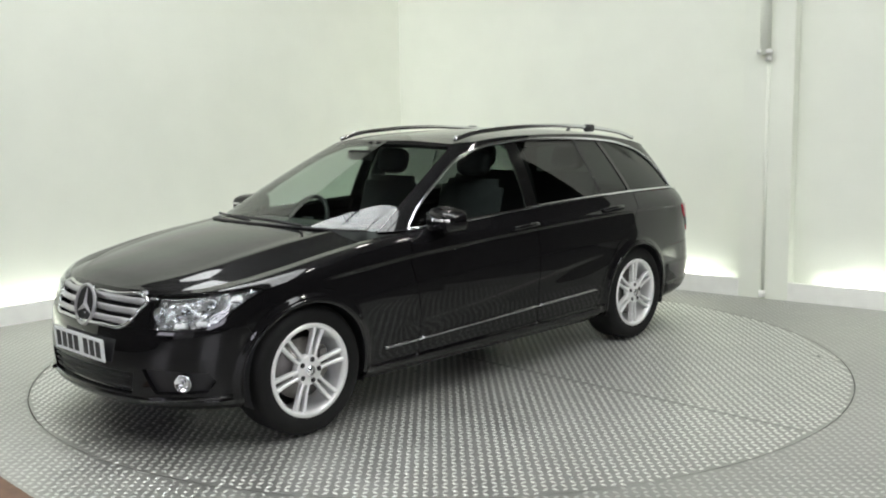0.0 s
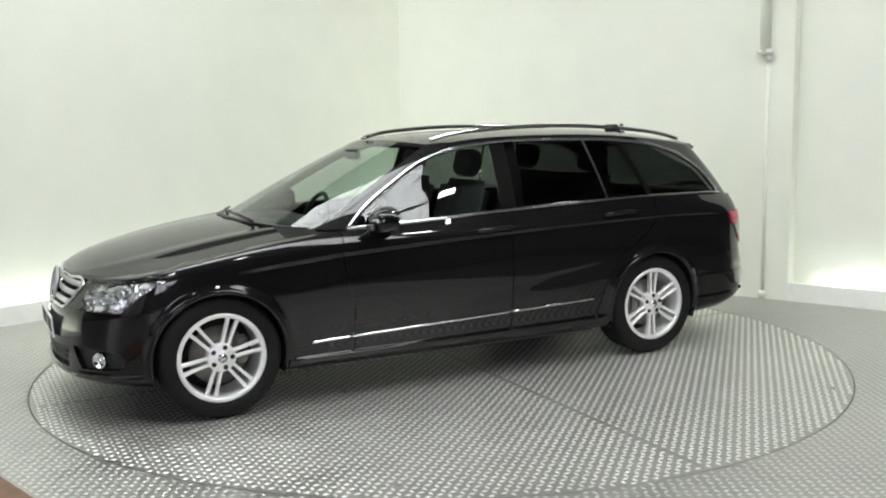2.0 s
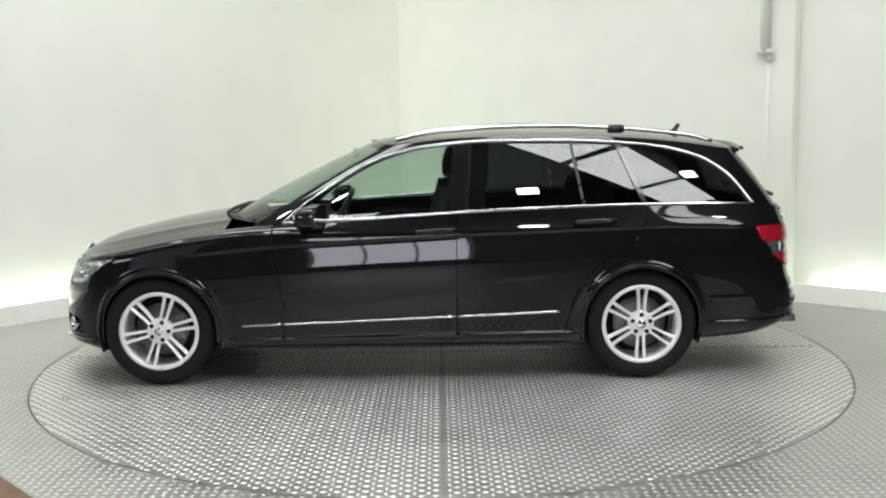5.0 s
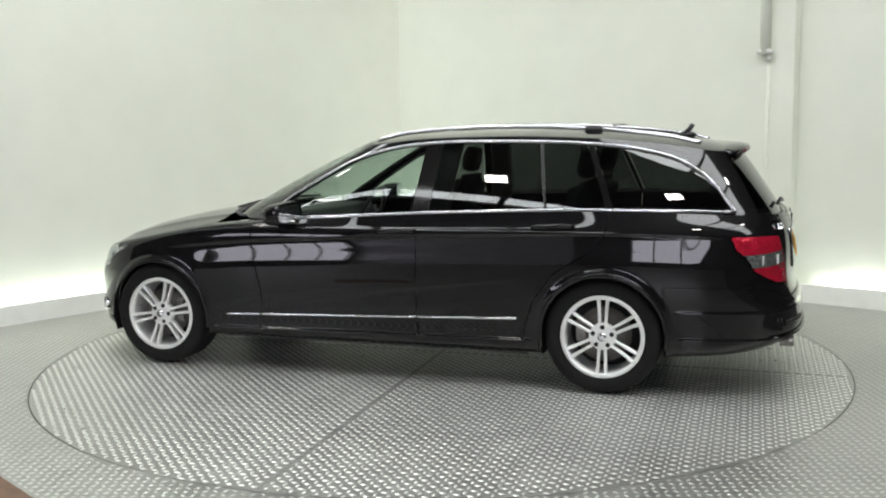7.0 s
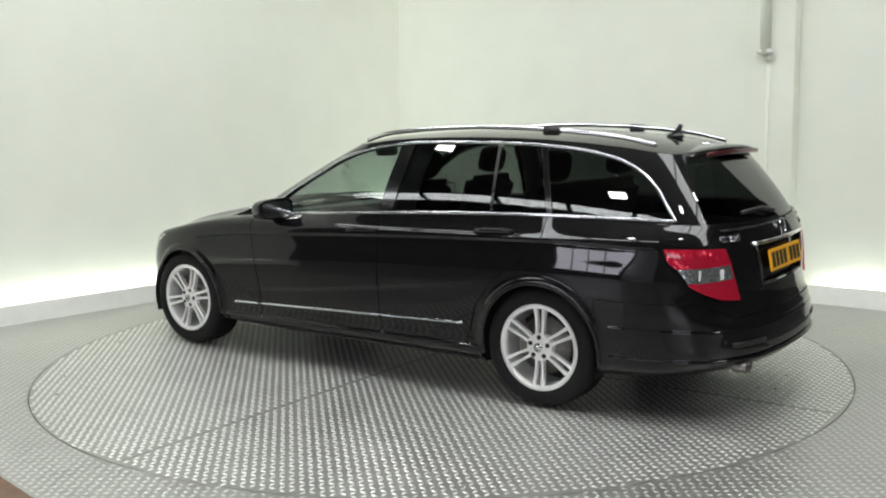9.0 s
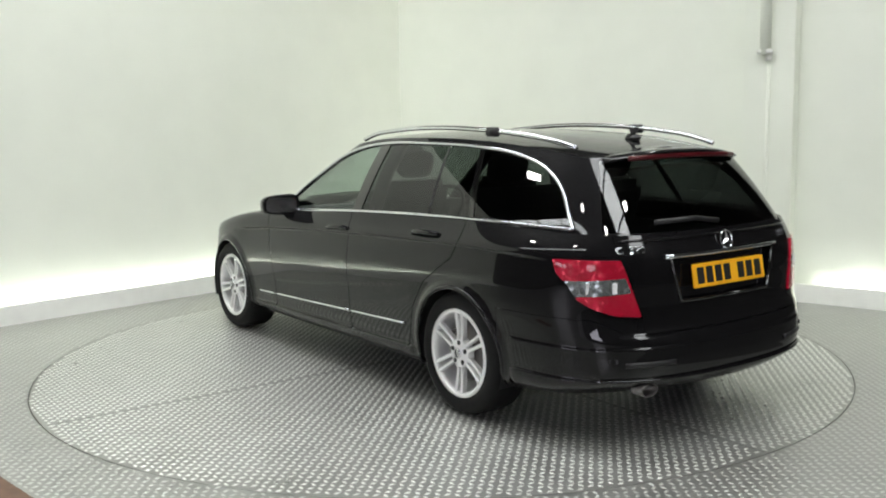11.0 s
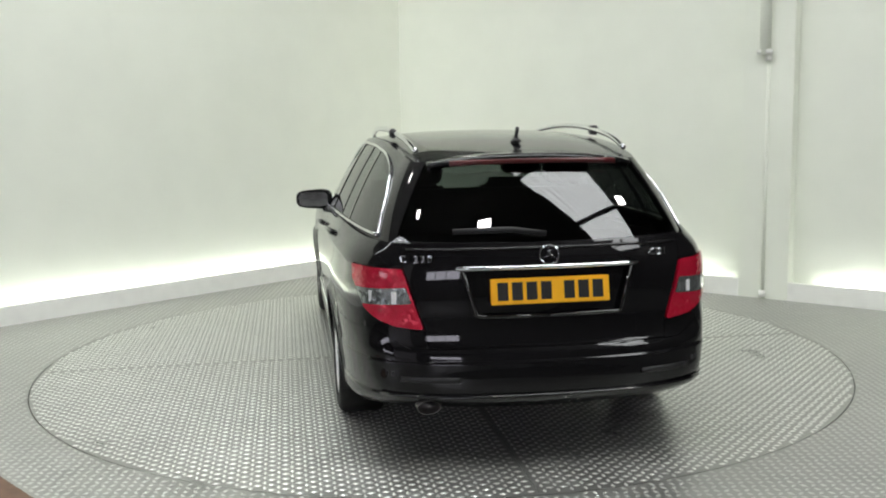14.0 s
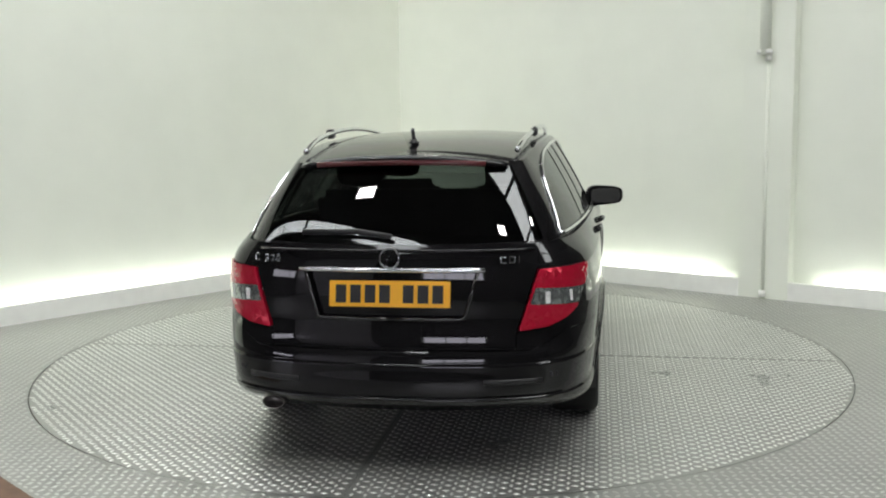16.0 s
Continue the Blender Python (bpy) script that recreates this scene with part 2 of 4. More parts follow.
def lamp_tube(direction, inward, a, b):
    m = Matrix(((direction.x, inward.x, 0, CORNER.x), (direction.y, inward.y, 0, CORNER.y), (0, 0, 1, 0), (0, 0, 0, 1)))
    tube_ob = new("strip_light")
    tagged(tube_ob, "glowing white fluorescent tube hidden behind the white kerb", "strip light", "lights at the foot of the walls")
    bm = bmesh.new()
    tube(bm, [m @ Vector((a + (b - a) * i / 4, 0.05, 0.075)) for i in range(5)], 0.013)
    part("tube", bm, TUBE, tube_ob)
    bm = bmesh.new()
    box(bm, ((a + b) / 2, 0.05, 0.025), (b - a, 0.05, 0.05), m, 0.004)
    part("batten", bm, KERB, tube_ob, smooth=False)


for i in range(5):
    lamp_tube(LEFT_DIR, IN_L, 0.25 + 1.36 * i, 0.25 + 1.36 * i + 1.3)
for a, b in ((0.3, 1.4), (1.45, 2.55), (2.6, 3.62), (4.5, 5.45)):
    lamp_tube(RIGHT_DIR, IN_R, a, b)

# the pipe between the pillars
MR = Matrix(((RIGHT_DIR.x, IN_R.x, 0, CORNER.x), (RIGHT_DIR.y, IN_R.y, 0, CORNER.y), (0, 0, 1, 0), (0, 0, 0, 1)))
pipe = new("wall_pipe")
tagged(pipe, "white painted vertical pipe with a clip on the wall", "pipe")
bm = bmesh.new()
tube(bm, [MR @ Vector((4.04, KD + 0.012, z)) for z in (0.03, 1.0, 1.95)], 0.013, seg=20, up=(0, 1, 0))
tube(bm, [MR @ Vector((4.02, KD + 0.042, z)) for z in (1.98, 2.8, TOP)], 0.042, seg=20, up=(0, 1, 0))
part("pipe", bm, WALL, pipe)
for z in (1.93, 0.02):
    bm = bmesh.new()
    tube(bm, [MR @ Vector((4.04, KD + 0.022, z + d)) for d in (0, 0.05)], 0.026, seg=20, up=(0, 1, 0))
    part("collar", bm, KERB, pipe)
bm = bmesh.new()
box(bm, (4.02, KD + 0.045, 2.0), (0.11, 0.07, 0.035), MR, 0.004)
part("clip", bm, KERB, pipe)

# brown board at the edge of the deck
bm = bmesh.new()
box(bm, (0, 0, 0.009), (0.6, 0.35, 0.018), pose(-1.904, -2.41, 0.003, 0, 0, -45.5), 0.004)
tagged(part("timber_board", bm, BROWN, None, smooth=False), "brown timber board lying on the metal floor", "board")

# the rest of the workshop, behind the camera and above
# the unseen pale back-left wall is added to lighten reflections on the doors
for name, c, s, m in (("wall_back", (2.3, -9.1, 3), (11.8, 0.2, 6.4), DARK), ("wall_back_pale", (-5.85, -9.1, 3), (4.5, 0.2, 6.4), LIGHTCLAD),
                      ("wall_far", (0, 9.1, 3), (16.4, 0.2, 6.4), DARK), ("wall_outer_left", (-8.1, 0, 3), (0.2, 18, 6.4), DARK), ("wall_outer_right", (8.1, 0, 3), (0.2, 18, 6.4), DARK)):
    bm = bmesh.new()
    box(bm, c, s)
    part(name, bm, m, None, smooth=False, kind="structure")


def workshop_window(m, w, z0, z1, n):
    """A framed window of n panes, lying along x of m and facing its y."""
    win = new("window")
    tagged(win, "white framed workshop window letting daylight in", "window", "windows of the workshop")
    bm = bmesh.new()
    zc, h = (z0 + z1) / 2, z1 - z0
    for c, sz in (((0, 0.03, z0 - 0.03), (w + 0.12, 0.06, 0.06)), ((0, 0.03, z1 + 0.03), (w + 0.12, 0.06, 0.06)), ((-w / 2 - 0.03, 0.03, zc), (0.06, 0.06, h)), ((w / 2 + 0.03, 0.03, zc), (0.06, 0.06, h))):
        box(bm, c, sz, m)
    for k in range(1, n):
        box(bm, (-w / 2 + w * k / n, 0.03, zc), (0.05, 0.05, h), m)
    bmesh.ops.recalc_face_normals(bm, faces=bm.faces[:])
    part("frame", bm, KERB, win, smooth=False)
    for k in range(n):
        bm = bmesh.new()
        box(bm, (-w / 2 + w * (k + 0.5) / n, 0.012, zc), (w / n - 0.05, 0.01, h), m)
        part("pane", bm, DAYPANE, win, smooth=False)


workshop_window(pose(-0.8, -9.0, 0), 2.3, 1.3, 2.6, 3)
workshop_window(pose(-8.0, -7.3, 0, 0, 0, -90), 2.9, 1.4, 2.6, 4)
ROOF_Z = 5.6
# the roof runs parallel to the white walls: a along the right wall, b across
MROOF = Matrix(((RIGHT_DIR.x, -RIGHT_DIR.y, 0, 0), (RIGHT_DIR.y, RIGHT_DIR.x, 0, 0), (0, 0, 1, 0), (0, 0, 0, 1)))
SKY = [(-3.6 + 1.75 * i, -3.6 + 1.75 * i + 1.62, -1.6, -0.1) for i in range(8)] + [(-6.0 + 1.75 * i, -6.0 + 1.75 * i + 1.62, -5.5, -5.05) for i in range(5)]
xs = sorted({-13.0, 13.0, *(c for q in SKY for c in q[:2])})
ys = sorted({-13.0, 13.0, *(c for q in SKY for c in q[2:])})
bm = bmesh.new()
for x0, x1 in zip(xs, xs[1:]):
    for y0, y1 in zip(ys, ys[1:]):
        cx, cy = (x0 + x1) / 2, (y0 + y1) / 2
        if not any(q[0] < cx < q[1] and q[2] < cy < q[3] for q in SKY):
            box(bm, (cx, cy, ROOF_Z + 0.05), (x1 - x0, y1 - y0, 0.1), MROOF)
part("ceiling", bm, ROOFING, None, smooth=False, kind="structure")
for x0, x1, y0, y1 in SKY:
    sk = new("skylight")
    tagged(sk, "translucent white corrugated roof light letting daylight in", "skylight", "roof lights of the workshop")
    n = 72
    vs = [MROOF @ Vector((x, y0 + (y1 - y0) * i / n, ROOF_Z + 0.03 + 0.012 * math.sin(i * math.pi / 3))) for i in range(n + 1) for x in (x0, x1)]
    pydata("sheet", vs, [(2 * i, 2 * i + 1, 2 * i + 3, 2 * i + 2) for i in range(n)], SKYLIGHT, sk)
    for i in range(1, 8):
        bm = bmesh.new()
        box(bm, ((x0 + x1) / 2, y0 + (y1 - y0) * i / 8, ROOF_Z - 0.004), (x1 - x0, 0.010, 0.012), MROOF)
        part("rib", bm, KERB, sk, smooth=False)


def flood(x, y, z, tx, ty, tz):
    m = look((x, y, z), (tx, ty, tz))
    f = new("flood_lamp")
    f.matrix_world = m
    tagged(f, "black flood lamp under the roof, two of the six added as fill", "flood lamp", "flood lamps under the roof")
    bm = bmesh.new()
    box(bm, (0, 0, 0.09), (0.42, 0.34, 0.12), None, 0.02)
    part("housing", bm, BLACK, f, smooth=False)
    bm = bmesh.new()
    box(bm, (0, 0, 0.015), (0.34, 0.26, 0.02))
    part("lamp_glass", bm, FLOOD, f, smooth=False)
    bm = bmesh.new()
    tube(bm, [(-0.23, 0, 0.09), (-0.23, 0, 0.3), (0.23, 0, 0.3), (0.23, 0, 0.09)], 0.012, up=(0, 1, 0))
    part("bracket", bm, BLACK, f)
    bm = bmesh.new()
    tube(bm, [(0, 0, 0.3), (0, 0, 0.38), (0, 0, 0.5)], 0.014, up=(0, 1, 0))
    part("stem", bm, BLACK, f)


# the last two, by the white walls, are added to even out the light
for a, bb in ((0.6, -3.8), (4.7, 0.25), (-2.7, -2.6), (3.6, -2.8), (-2.2, 2.6), (2.2, 2.6)):
    p = MROOF @ Vector((a, bb, 5.25))
    flood(p.x, p.y, p.z, p.x * 0.75, p.y * 0.75 + 0.4, 0.5)


# ---- the deck and the turntable ----
RT = 2.475
PITCH = 0.0405
N_SEG = 180
ring = [(math.cos(2 * math.pi * k / N_SEG), math.sin(2 * math.pi * k / N_SEG)) for k in range(N_SEG)]
sq = []
for cx, cy in ring:
    t = min(8.0 / max(abs(cx), 1e-9), 9.0 / max(abs(cy), 1e-9))
    sq.append((cx * t, cy * t, 0.0))
r0 = RT + 0.003
vs = sq + [(cx * r0, cy * r0, 0.0) for cx, cy in ring] + [(cx * r0, cy * r0, -0.12) for cx, cy in ring]
fs = []
for k in range(N_SEG):
    j = (k + 1) % N_SEG
    fs += [(k, j, N_SEG + j, N_SEG + k), (N_SEG + k, N_SEG + j, 2 * N_SEG + j, 2 * N_SEG + k)]
fs.append(tuple(range(2 * N_SEG, 3 * N_SEG)))
floor = pydata("floor", vs, fs, STEEL, None, "galvanised steel chequer plate deck around the turntable", smooth=False, kind="structure")

# unseen slabs, added so the car's lower doors reflect a dark floor
bm = bmesh.new()
box(bm, (5.7, -4.0, 0.005), (4.6, 10.0, 0.010))
box(bm, (3.021, -5.0, 0.005), (0.758, 8.0, 0.010))
part("unseen_floor_slab", bm, CONCRETE, None, "unseen dark concrete slab added beside the deck to darken reflections", smooth=False, kind="structure")


def lozenges(xy, flip, turn=0.0):
    """Raised lozenges of a chequer plate as one mesh: pointed, with a flattened back, alternately turned."""
    n = len(xy)
    a = np.where(flip, math.radians(45), math.radians(-45)) + turn
    L, W, Hh = 0.0190, 0.0095, 0.0034
    base = np.array([(-L, 0, 0), (0, -W, 0), (L, 0, 0), (0, W, 0), (-L * 0.5, 0, Hh), (0, -W * 0.4, Hh), (L * 0.5, 0, Hh), (0, W * 0.4, Hh)])
    ca, sa = np.cos(a)[:, None], np.sin(a)[:, None]
    v = np.empty((n, 8, 3))
    v[..., 0] = xy[:, :1] + ca * base[:, 0] - sa * base[:, 1]
    v[..., 1] = xy[:, 1:] + sa * base[:, 0] + ca * base[:, 1]
    v[..., 2] = base[:, 2]
    f = np.array([(0, 1, 5), (0, 5, 4), (1, 2, 6), (1, 6, 5), (2, 3, 7), (2, 7, 6), (3, 0, 4), (3, 4, 7), (4, 5, 6), (4, 6, 7)])
    return v.reshape(-1, 3), (f[None] + 8 * np.arange(n)[:, None, None]).reshape(-1, 3)


def tri_mesh(name, v, f, material, parent, label=""):
    me = bpy.data.meshes.new(name)
    me.vertices.add(len(v))
    me.vertices.foreach_set("co", v.ravel())
    me.loops.add(f.size)
    me.loops.foreach_set("vertex_index", f.ravel())
    me.polygons.add(len(f))
    me.polygons.foreach_set("loop_start", np.arange(0, f.size, 3))
    me.polygons.foreach_set("loop_total", np.full(len(f), 3))
    me.polygons.foreach_set("use_smooth", np.full(len(f), True))
    me.update(calc_edges=True)
    me.materials.append(material)
    ob = new(name, me)
    ob.parent = parent
    return tagged(ob, label, kind="stuff")


gi, gj = np.meshgrid(np.arange(-100, 105), np.arange(-100, 105), indexing="ij")
flip = ((gi + gj) % 2 == 0).ravel()
grid = np.stack([gi.ravel() * PITCH, gj.ravel() * PITCH], -1)
rad = np.hypot(grid[:, 0], grid[:, 1])
toL = (grid - np.array(CORNER[:2])) @ np.array(IN_L[:2])
toR = (grid - np.array(CORNER[:2])) @ np.array(IN_R[:2])
keep = (rad > RT + 0.012) & (toL > KD + 0.03) & (toR > KD + 0.03) & (np.abs(grid[:, 0]) < 3.38) & (grid[:, 1] > -3.4) & ~((grid[:, 0] > 2.62) & (grid[:, 1] < -0.98))
along_b, across_b = (grid - (-1.904, -2.41)) @ (0.70, -0.71), (grid - (-1.904, -2.41)) @ (0.71, 0.70)
keep &= ~((np.abs(along_b) < 0.32) & (np.abs(across_b) < 0.195))
v, f = lozenges(grid[keep], flip[keep])
tri_mesh("tread", v, f, FAINT_TREAD, floor, "raised lozenges of the steel chequer plate")

table = new("turntable")
tagged(table, "round steel chequer plate turntable set flush in the deck", "turntable")
vs = [(cx * (RT - 0.003), cy * (RT - 0.003), z) for z in (0.0, -0.02) for cx, cy in ring]
pydata("deck_plate", vs, [tuple(range(N_SEG))] + [(k, N_SEG + k, N_SEG + (k + 1) % N_SEG, (k + 1) % N_SEG) for k in range(N_SEG)], STEEL, table, smooth=False)
# four plates meet along two seams, each with its own grain
lattice = grid @ np.array(((0.70711, 0.70711), (-0.70711, 0.70711)))
for q, (sx, sy, turn) in enumerate(((1, 1, 0.0), (-1, 1, 1.5708), (-1, -1, 0.0), (1, -1, 1.5708))):
    keep = (rad < RT - 0.012) & (lattice[:, 0] * sx > 0.003) & (lattice[:, 1] * sy > 0.003)
    v, f = lozenges(lattice[keep], flip[keep], turn + math.pi / 4)
    tri_mesh("tread", v, f, TREAD, table, "raised lozenges of the steel chequer plate")
for turn in (0, 90):
    bm = bmesh.new()
    box(bm, (0, 0, 0.0006), (2 * RT - 0.05, 0.002, 0.0012), pose(0, 0, 0, 0, 0, turn))
    part("seam", bm, SEAM, table, smooth=False)


# ---- the car: x ahead, y to its left, z up, origin between the axles on the ground ----
car = new("estate_car")
tagged(car, "glossy black estate car with silver alloy wheels on the turntable", "car")
WR = 0.317      # tyre radius
AX = 1.38       # half the wheelbase

# lower shell: plan outline from the middle of the front round the side to the middle of the rear
PLAN = [(2.108, 0), (2.094, 0.25), (2.037, 0.50), (1.932, 0.69), (1.77, 0.81), (1.55, 0.865), (1.30, 0.885), (0.95, 0.885), (0.3, 0.885), (-0.4, 0.885),
        (-1.0, 0.885), (-1.38, 0.885), (-1.75, 0.87), (-2.06, 0.83), (-2.25, 0.745), (-2.355, 0.58), (-2.41, 0.3), (-2.425, 0)]
WF = [1, 1, 1, 0.85, 0.55, 0.25, 0.05] + [0] * 11
WB = [0] * 11 + [0.05, 0.25, 0.55, 0.85, 1, 1, 1]
RINGS = [(0.185, 0.205, 0.27, -0.06, -0.06, 0.05), (0.215, 0.235, 0.30, -0.015, -0.036, 0.015), (0.30, 0.30, 0.36, 0, -0.028, 0),
         (0.40, 0.38, 0.44, 0, -0.018, 0.006), (0.50, 0.50, 0.505, -0.013, -0.006, 0.016), (0.56, 0.58, 0.54, -0.025, 0, 0.038),
         (0.60, 0.68, 0.62, -0.045, 0, 0.054), (0.64, 0.78, 0.76, -0.065, -0.004, 0.060), (0.67, 0.855, 0.86, -0.08, -0.012, 0.070),
         (0.695, 0.885, 0.91, -0.095, -0.028, 0.083)]
BELT = [(1.995, 0, 0.725), (1.976, 0.25, 0.725), (1.912, 0.46, 0.728), (1.815, 0.60, 0.738), (1.66, 0.69, 0.768), (1.48, 0.735, 0.803), (1.25, 0.76, 0.848),
        (0.92, 0.785, 0.898), (0.3, 0.825, 0.93), (-0.4, 0.835, 0.965), (-1.0, 0.828, 0.985), (-1.38, 0.815, 0.993), (-1.75, 0.785, 0.985),
        (-2.04, 0.735, 0.975), (-2.19, 0.655, 0.97), (-2.265, 0.50, 0.965), (-2.305, 0.28, 0.96), (-2.315, 0, 0.955)]
ctrl = np.zeros((len(PLAN), len(RINGS) + 1, 3))
for j, ((x, y), wf, wb) in enumerate(zip(PLAN, WF, WB)):
    ws = 1 - wf - wb
    for k, (zf, zs, zr, dxf, dy, dxr) in enumerate(RINGS):
        rake = 0.02 * max(0.0, min(1.0, (0.9 - x) / 2.0)) * max(0.0, (zs - 0.25) / 0.6)
        tuck = 1.6 if k < 2 else 1.0
        ctrl[j, k] = (x + wf * dxf + wb * dxr, max(0.0, y + dy * min(1, y / 0.6) * (1 if ws > 0.3 else tuck)), wf * zf + ws * (zs + rake) + wb * zr)
    ctrl[j, -1] = BELT[j]
    z4, z9, lim = ctrl[j, 4, 2], ctrl[j, 9, 2], BELT[j][2] - 0.022
    if z9 > lim:
        ctrl[j, 5:10, 2] = z4 + (ctrl[j, 5:10, 2] - z4) * (lim - z4) / (z9 - z4)
SL = np.linspace(0, len(PLAN) - 1, 341)
VL = np.linspace(0, len(RINGS), 181)
rows_ = np.stack([spline(ctrl[:, k], SL) for k in range(len(RINGS) + 1)], 1)


def soften(P, sigma, axis, mirror):
    """Evens out the curvature along an axis; the ends are mirrored in y."""
    P = np.moveaxis(P, axis, 0)
    k = int(3 * sigma)
    w = np.exp(-0.5 * (np.arange(-k, k + 1) / sigma) ** 2)
    w /= w.sum()
    if mirror:
        m = np.array((1, -1, 1))
        pad = np.concatenate([P[k:0:-1] * m, P, P[-2:-k - 2:-1] * m])
    else:
        pad = np.concatenate([2 * P[:1] - P[k:0:-1], P, 2 * P[-1:] - P[-2:-k - 2:-1]])
    out = sum(w[i] * pad[i:i + len(P)] for i in range(2 * k + 1))
    return np.moveaxis(out, 0, axis)


LOW = surface(soften(soften(np.stack([spline(r, VL) for r in rows_]), 5, 0, True), 3.6, 1, False), SL, VL)
# pressed lines: the shoulder line under the handles, flared arches, the lines of the rear bumper
lx_, ly_, lz_ = LOW["V"].T


def ramp(v, a, b):
    t = np.clip((v - a) / (b - a), 0, 1)
    return t * t * (3 - 2 * t)


def crease(line, deep, fade, start=0.014):
    """A hollow just under a line that fades out downwards."""
    under = line - lz_
    return deep * ramp(under, -0.002, start) * (1 - ramp(under, start, fade))


side_ = ramp(ly_, 0.55, 0.74)
shoulder = np.interp(lx_, [-2.05, -1.94, -1.54, -1.18, -0.55, 0.0, 0.36, 0.75, 1.0, 1.2, 1.35], [0.862, 0.868, 0.880, 0.874, 0.857, 0.836, 0.818, 0.797, 0.775, 0.757, 0.745])
dent = crease(shoulder, 0.013, 0.17) * side_ * ramp(lx_, -2.08, -1.8) * (1 - ramp(lx_, 1.02, 1.32))
sweep = np.interp(lx_, [-1.2, -0.6, 0.2, 0.8], [0.66, 0.585, 0.49, 0.44])
dent += crease(sweep, 0.006, 0.14, 0.02) * side_ * ramp(lx_, -1.1, -0.7) * (1 - ramp(lx_, 0.5, 0.85))
back_ = 1 - ramp(lx_, -1.80, -1.74)
dent -= 0.006 * (1 - ramp(lz_, 0.466, 0.478)) * back_ * ramp(lz_, 0.20, 0.27)
dent -= 0.008 * (1 - ramp(lz_, 0.318, 0.332)) * back_ * ramp(lz_, 0.20, 0.26)
wheel_gap = np.minimum(np.hypot(lx_ - AX, lz_ - WR), np.hypot(lx_ + AX, lz_ - WR)) - 0.341
dent -= 0.012 * (1 - ramp(wheel_gap, 0.012, 0.042)) * side_
dent -= 0.014 * (1 - ramp(lz_, 0.256 + 0.01 * (0.9 - lx_), 0.272 + 0.01 * (0.9 - lx_))) * ramp(lz_, 0.19, 0.235) * (1 - ramp(np.abs(lx_), 0.96, 1.02)) * side_
# front: ledge over the lower air intakes
front_ = ramp(lx_, 1.72, 1.80)
dent -= 0.010 * (1 - ramp(lz_, 0.238, 0.252)) * front_ * ramp(lz_, 0.18, 0.22)
low_p = LOW["V"] - LOW["N"] * np.sign(LOW["N"][len(SL) // 2 * len(VL) + 90][1]) * dent[:, None] * np.array((1, 1, 0.0))
LOW = surface(low_p.reshape(len(SL), len(VL), 3), SL, VL)
LOW["N"] = -LOW["N"] if LOW["N"][len(SL) // 2 * len(VL) + 90][1] < 0 else LOW["N"]

# greenhouse: from the belt to the roof's edge, from the middle of the windscreen to the middle of the rear window
G0 = [(1.05, 0, 0.945), (1.015, 0.35, 0.94), (0.915, 0.60, 0.93), (0.77, 0.755, 0.915), (0.40, 0.812, 0.928), (-0.1, 0.82, 0.95), (-0.6, 0.822, 0.97), (-1.1, 0.812, 0.983),
      (-1.5, 0.79, 0.987), (-1.85, 0.75, 0.978), (-2.09, 0.695, 0.97), (-2.20, 0.62, 0.965), (-2.275, 0.38, 0.957), (-2.295, 0, 0.952)]
G1 = [(0.165, 0, 1.374), (0.15, 0.28, 1.37), (0.10, 0.46, 1.362), (0.04, 0.562, 1.35), (-0.2, 0.585, 1.378), (-0.5, 0.592, 1.392), (-0.85, 0.592, 1.394), (-1.2, 0.583, 1.384),
      (-1.5, 0.568, 1.362), (-1.76, 0.545, 1.332), (-1.95, 0.515, 1.302), (-1.985, 0.46, 1.305), (-2.028, 0.26, 1.318), (-2.042, 0, 1.325)]
SG = np.linspace(0, len(G0) - 1, 300)
VG = np.linspace(0, 1, 36)
g0, g1 = soften(spline(G0, SG), 7, 0, True), soften(spline(G1, SG), 7, 0, True)
mid = (g0 + g1) / 2
tan_ = np.gradient(mid, axis=0)
nor_ = np.stack([-tan_[:, 1], tan_[:, 0], np.zeros(len(SG))], -1)
nor_ /= np.linalg.norm(nor_, axis=1)[:, None]
nor_ *= -1 if nor_[150][1] < 0 else 1
nor_[:, 2] = 0.4
GREEN = surface(g0[:, None] * (1 - VG[None, :, None]) + g1[:, None] * VG[None, :, None] + nor_[:, None] * (VG * (1 - VG))[None, :, None] * np.interp(SG, [0, 2.5, 4, 9, 10.6, 13], [0.07, 0.06, 0.045, 0.045, 0.04, 0.03])[:, None, None], SG, VG)
GREEN["N"] = -GREEN["N"] if GREEN["N"][150 * len(VG) + 18][1] < 0 else GREEN["N"]


def cap(edge, x_start, x_end, crown, power, nx, ny, ridge=0.0):
    """A surface between the middle line and an edge line: bonnet and roof."""
    t = np.linspace(0, 1, nx)
    xs_ = x_start + (x_end - x_start) * (t**2 if x_start > 1 else t)
    order = np.argsort(edge[:, 0])
    ex, ey, ez = edge[order].T
    ye, ze = np.interp(xs_, ex, ey), np.interp(xs_, ex, ez)
    cx_, cz_ = np.array(sorted(crown)).T
    zc = spline(np.stack([cx_, cz_], -1), np.interp(xs_, cx_, np.arange(len(cx_))))[:, 1]
    w = np.linspace(0, 1, ny)
    P = np.empty((nx, ny, 3))
    P[..., 0] = xs_[:, None]
    P[..., 1] = ye[:, None] * w
    P[..., 2] = zc[:, None] - (zc - ze)[:, None] * w**power
    if ridge:
        P[..., 2] += ridge * np.exp(-((w - 0.74) / 0.075) ** 2) * np.clip((2.0 - xs_) / 0.5, 0, 1)[:, None]
    sf = surface(P, xs_, w)
    sf["N"] = np.where(sf["N"][:, 2:] < 0, -sf["N"], sf["N"])
    return sf


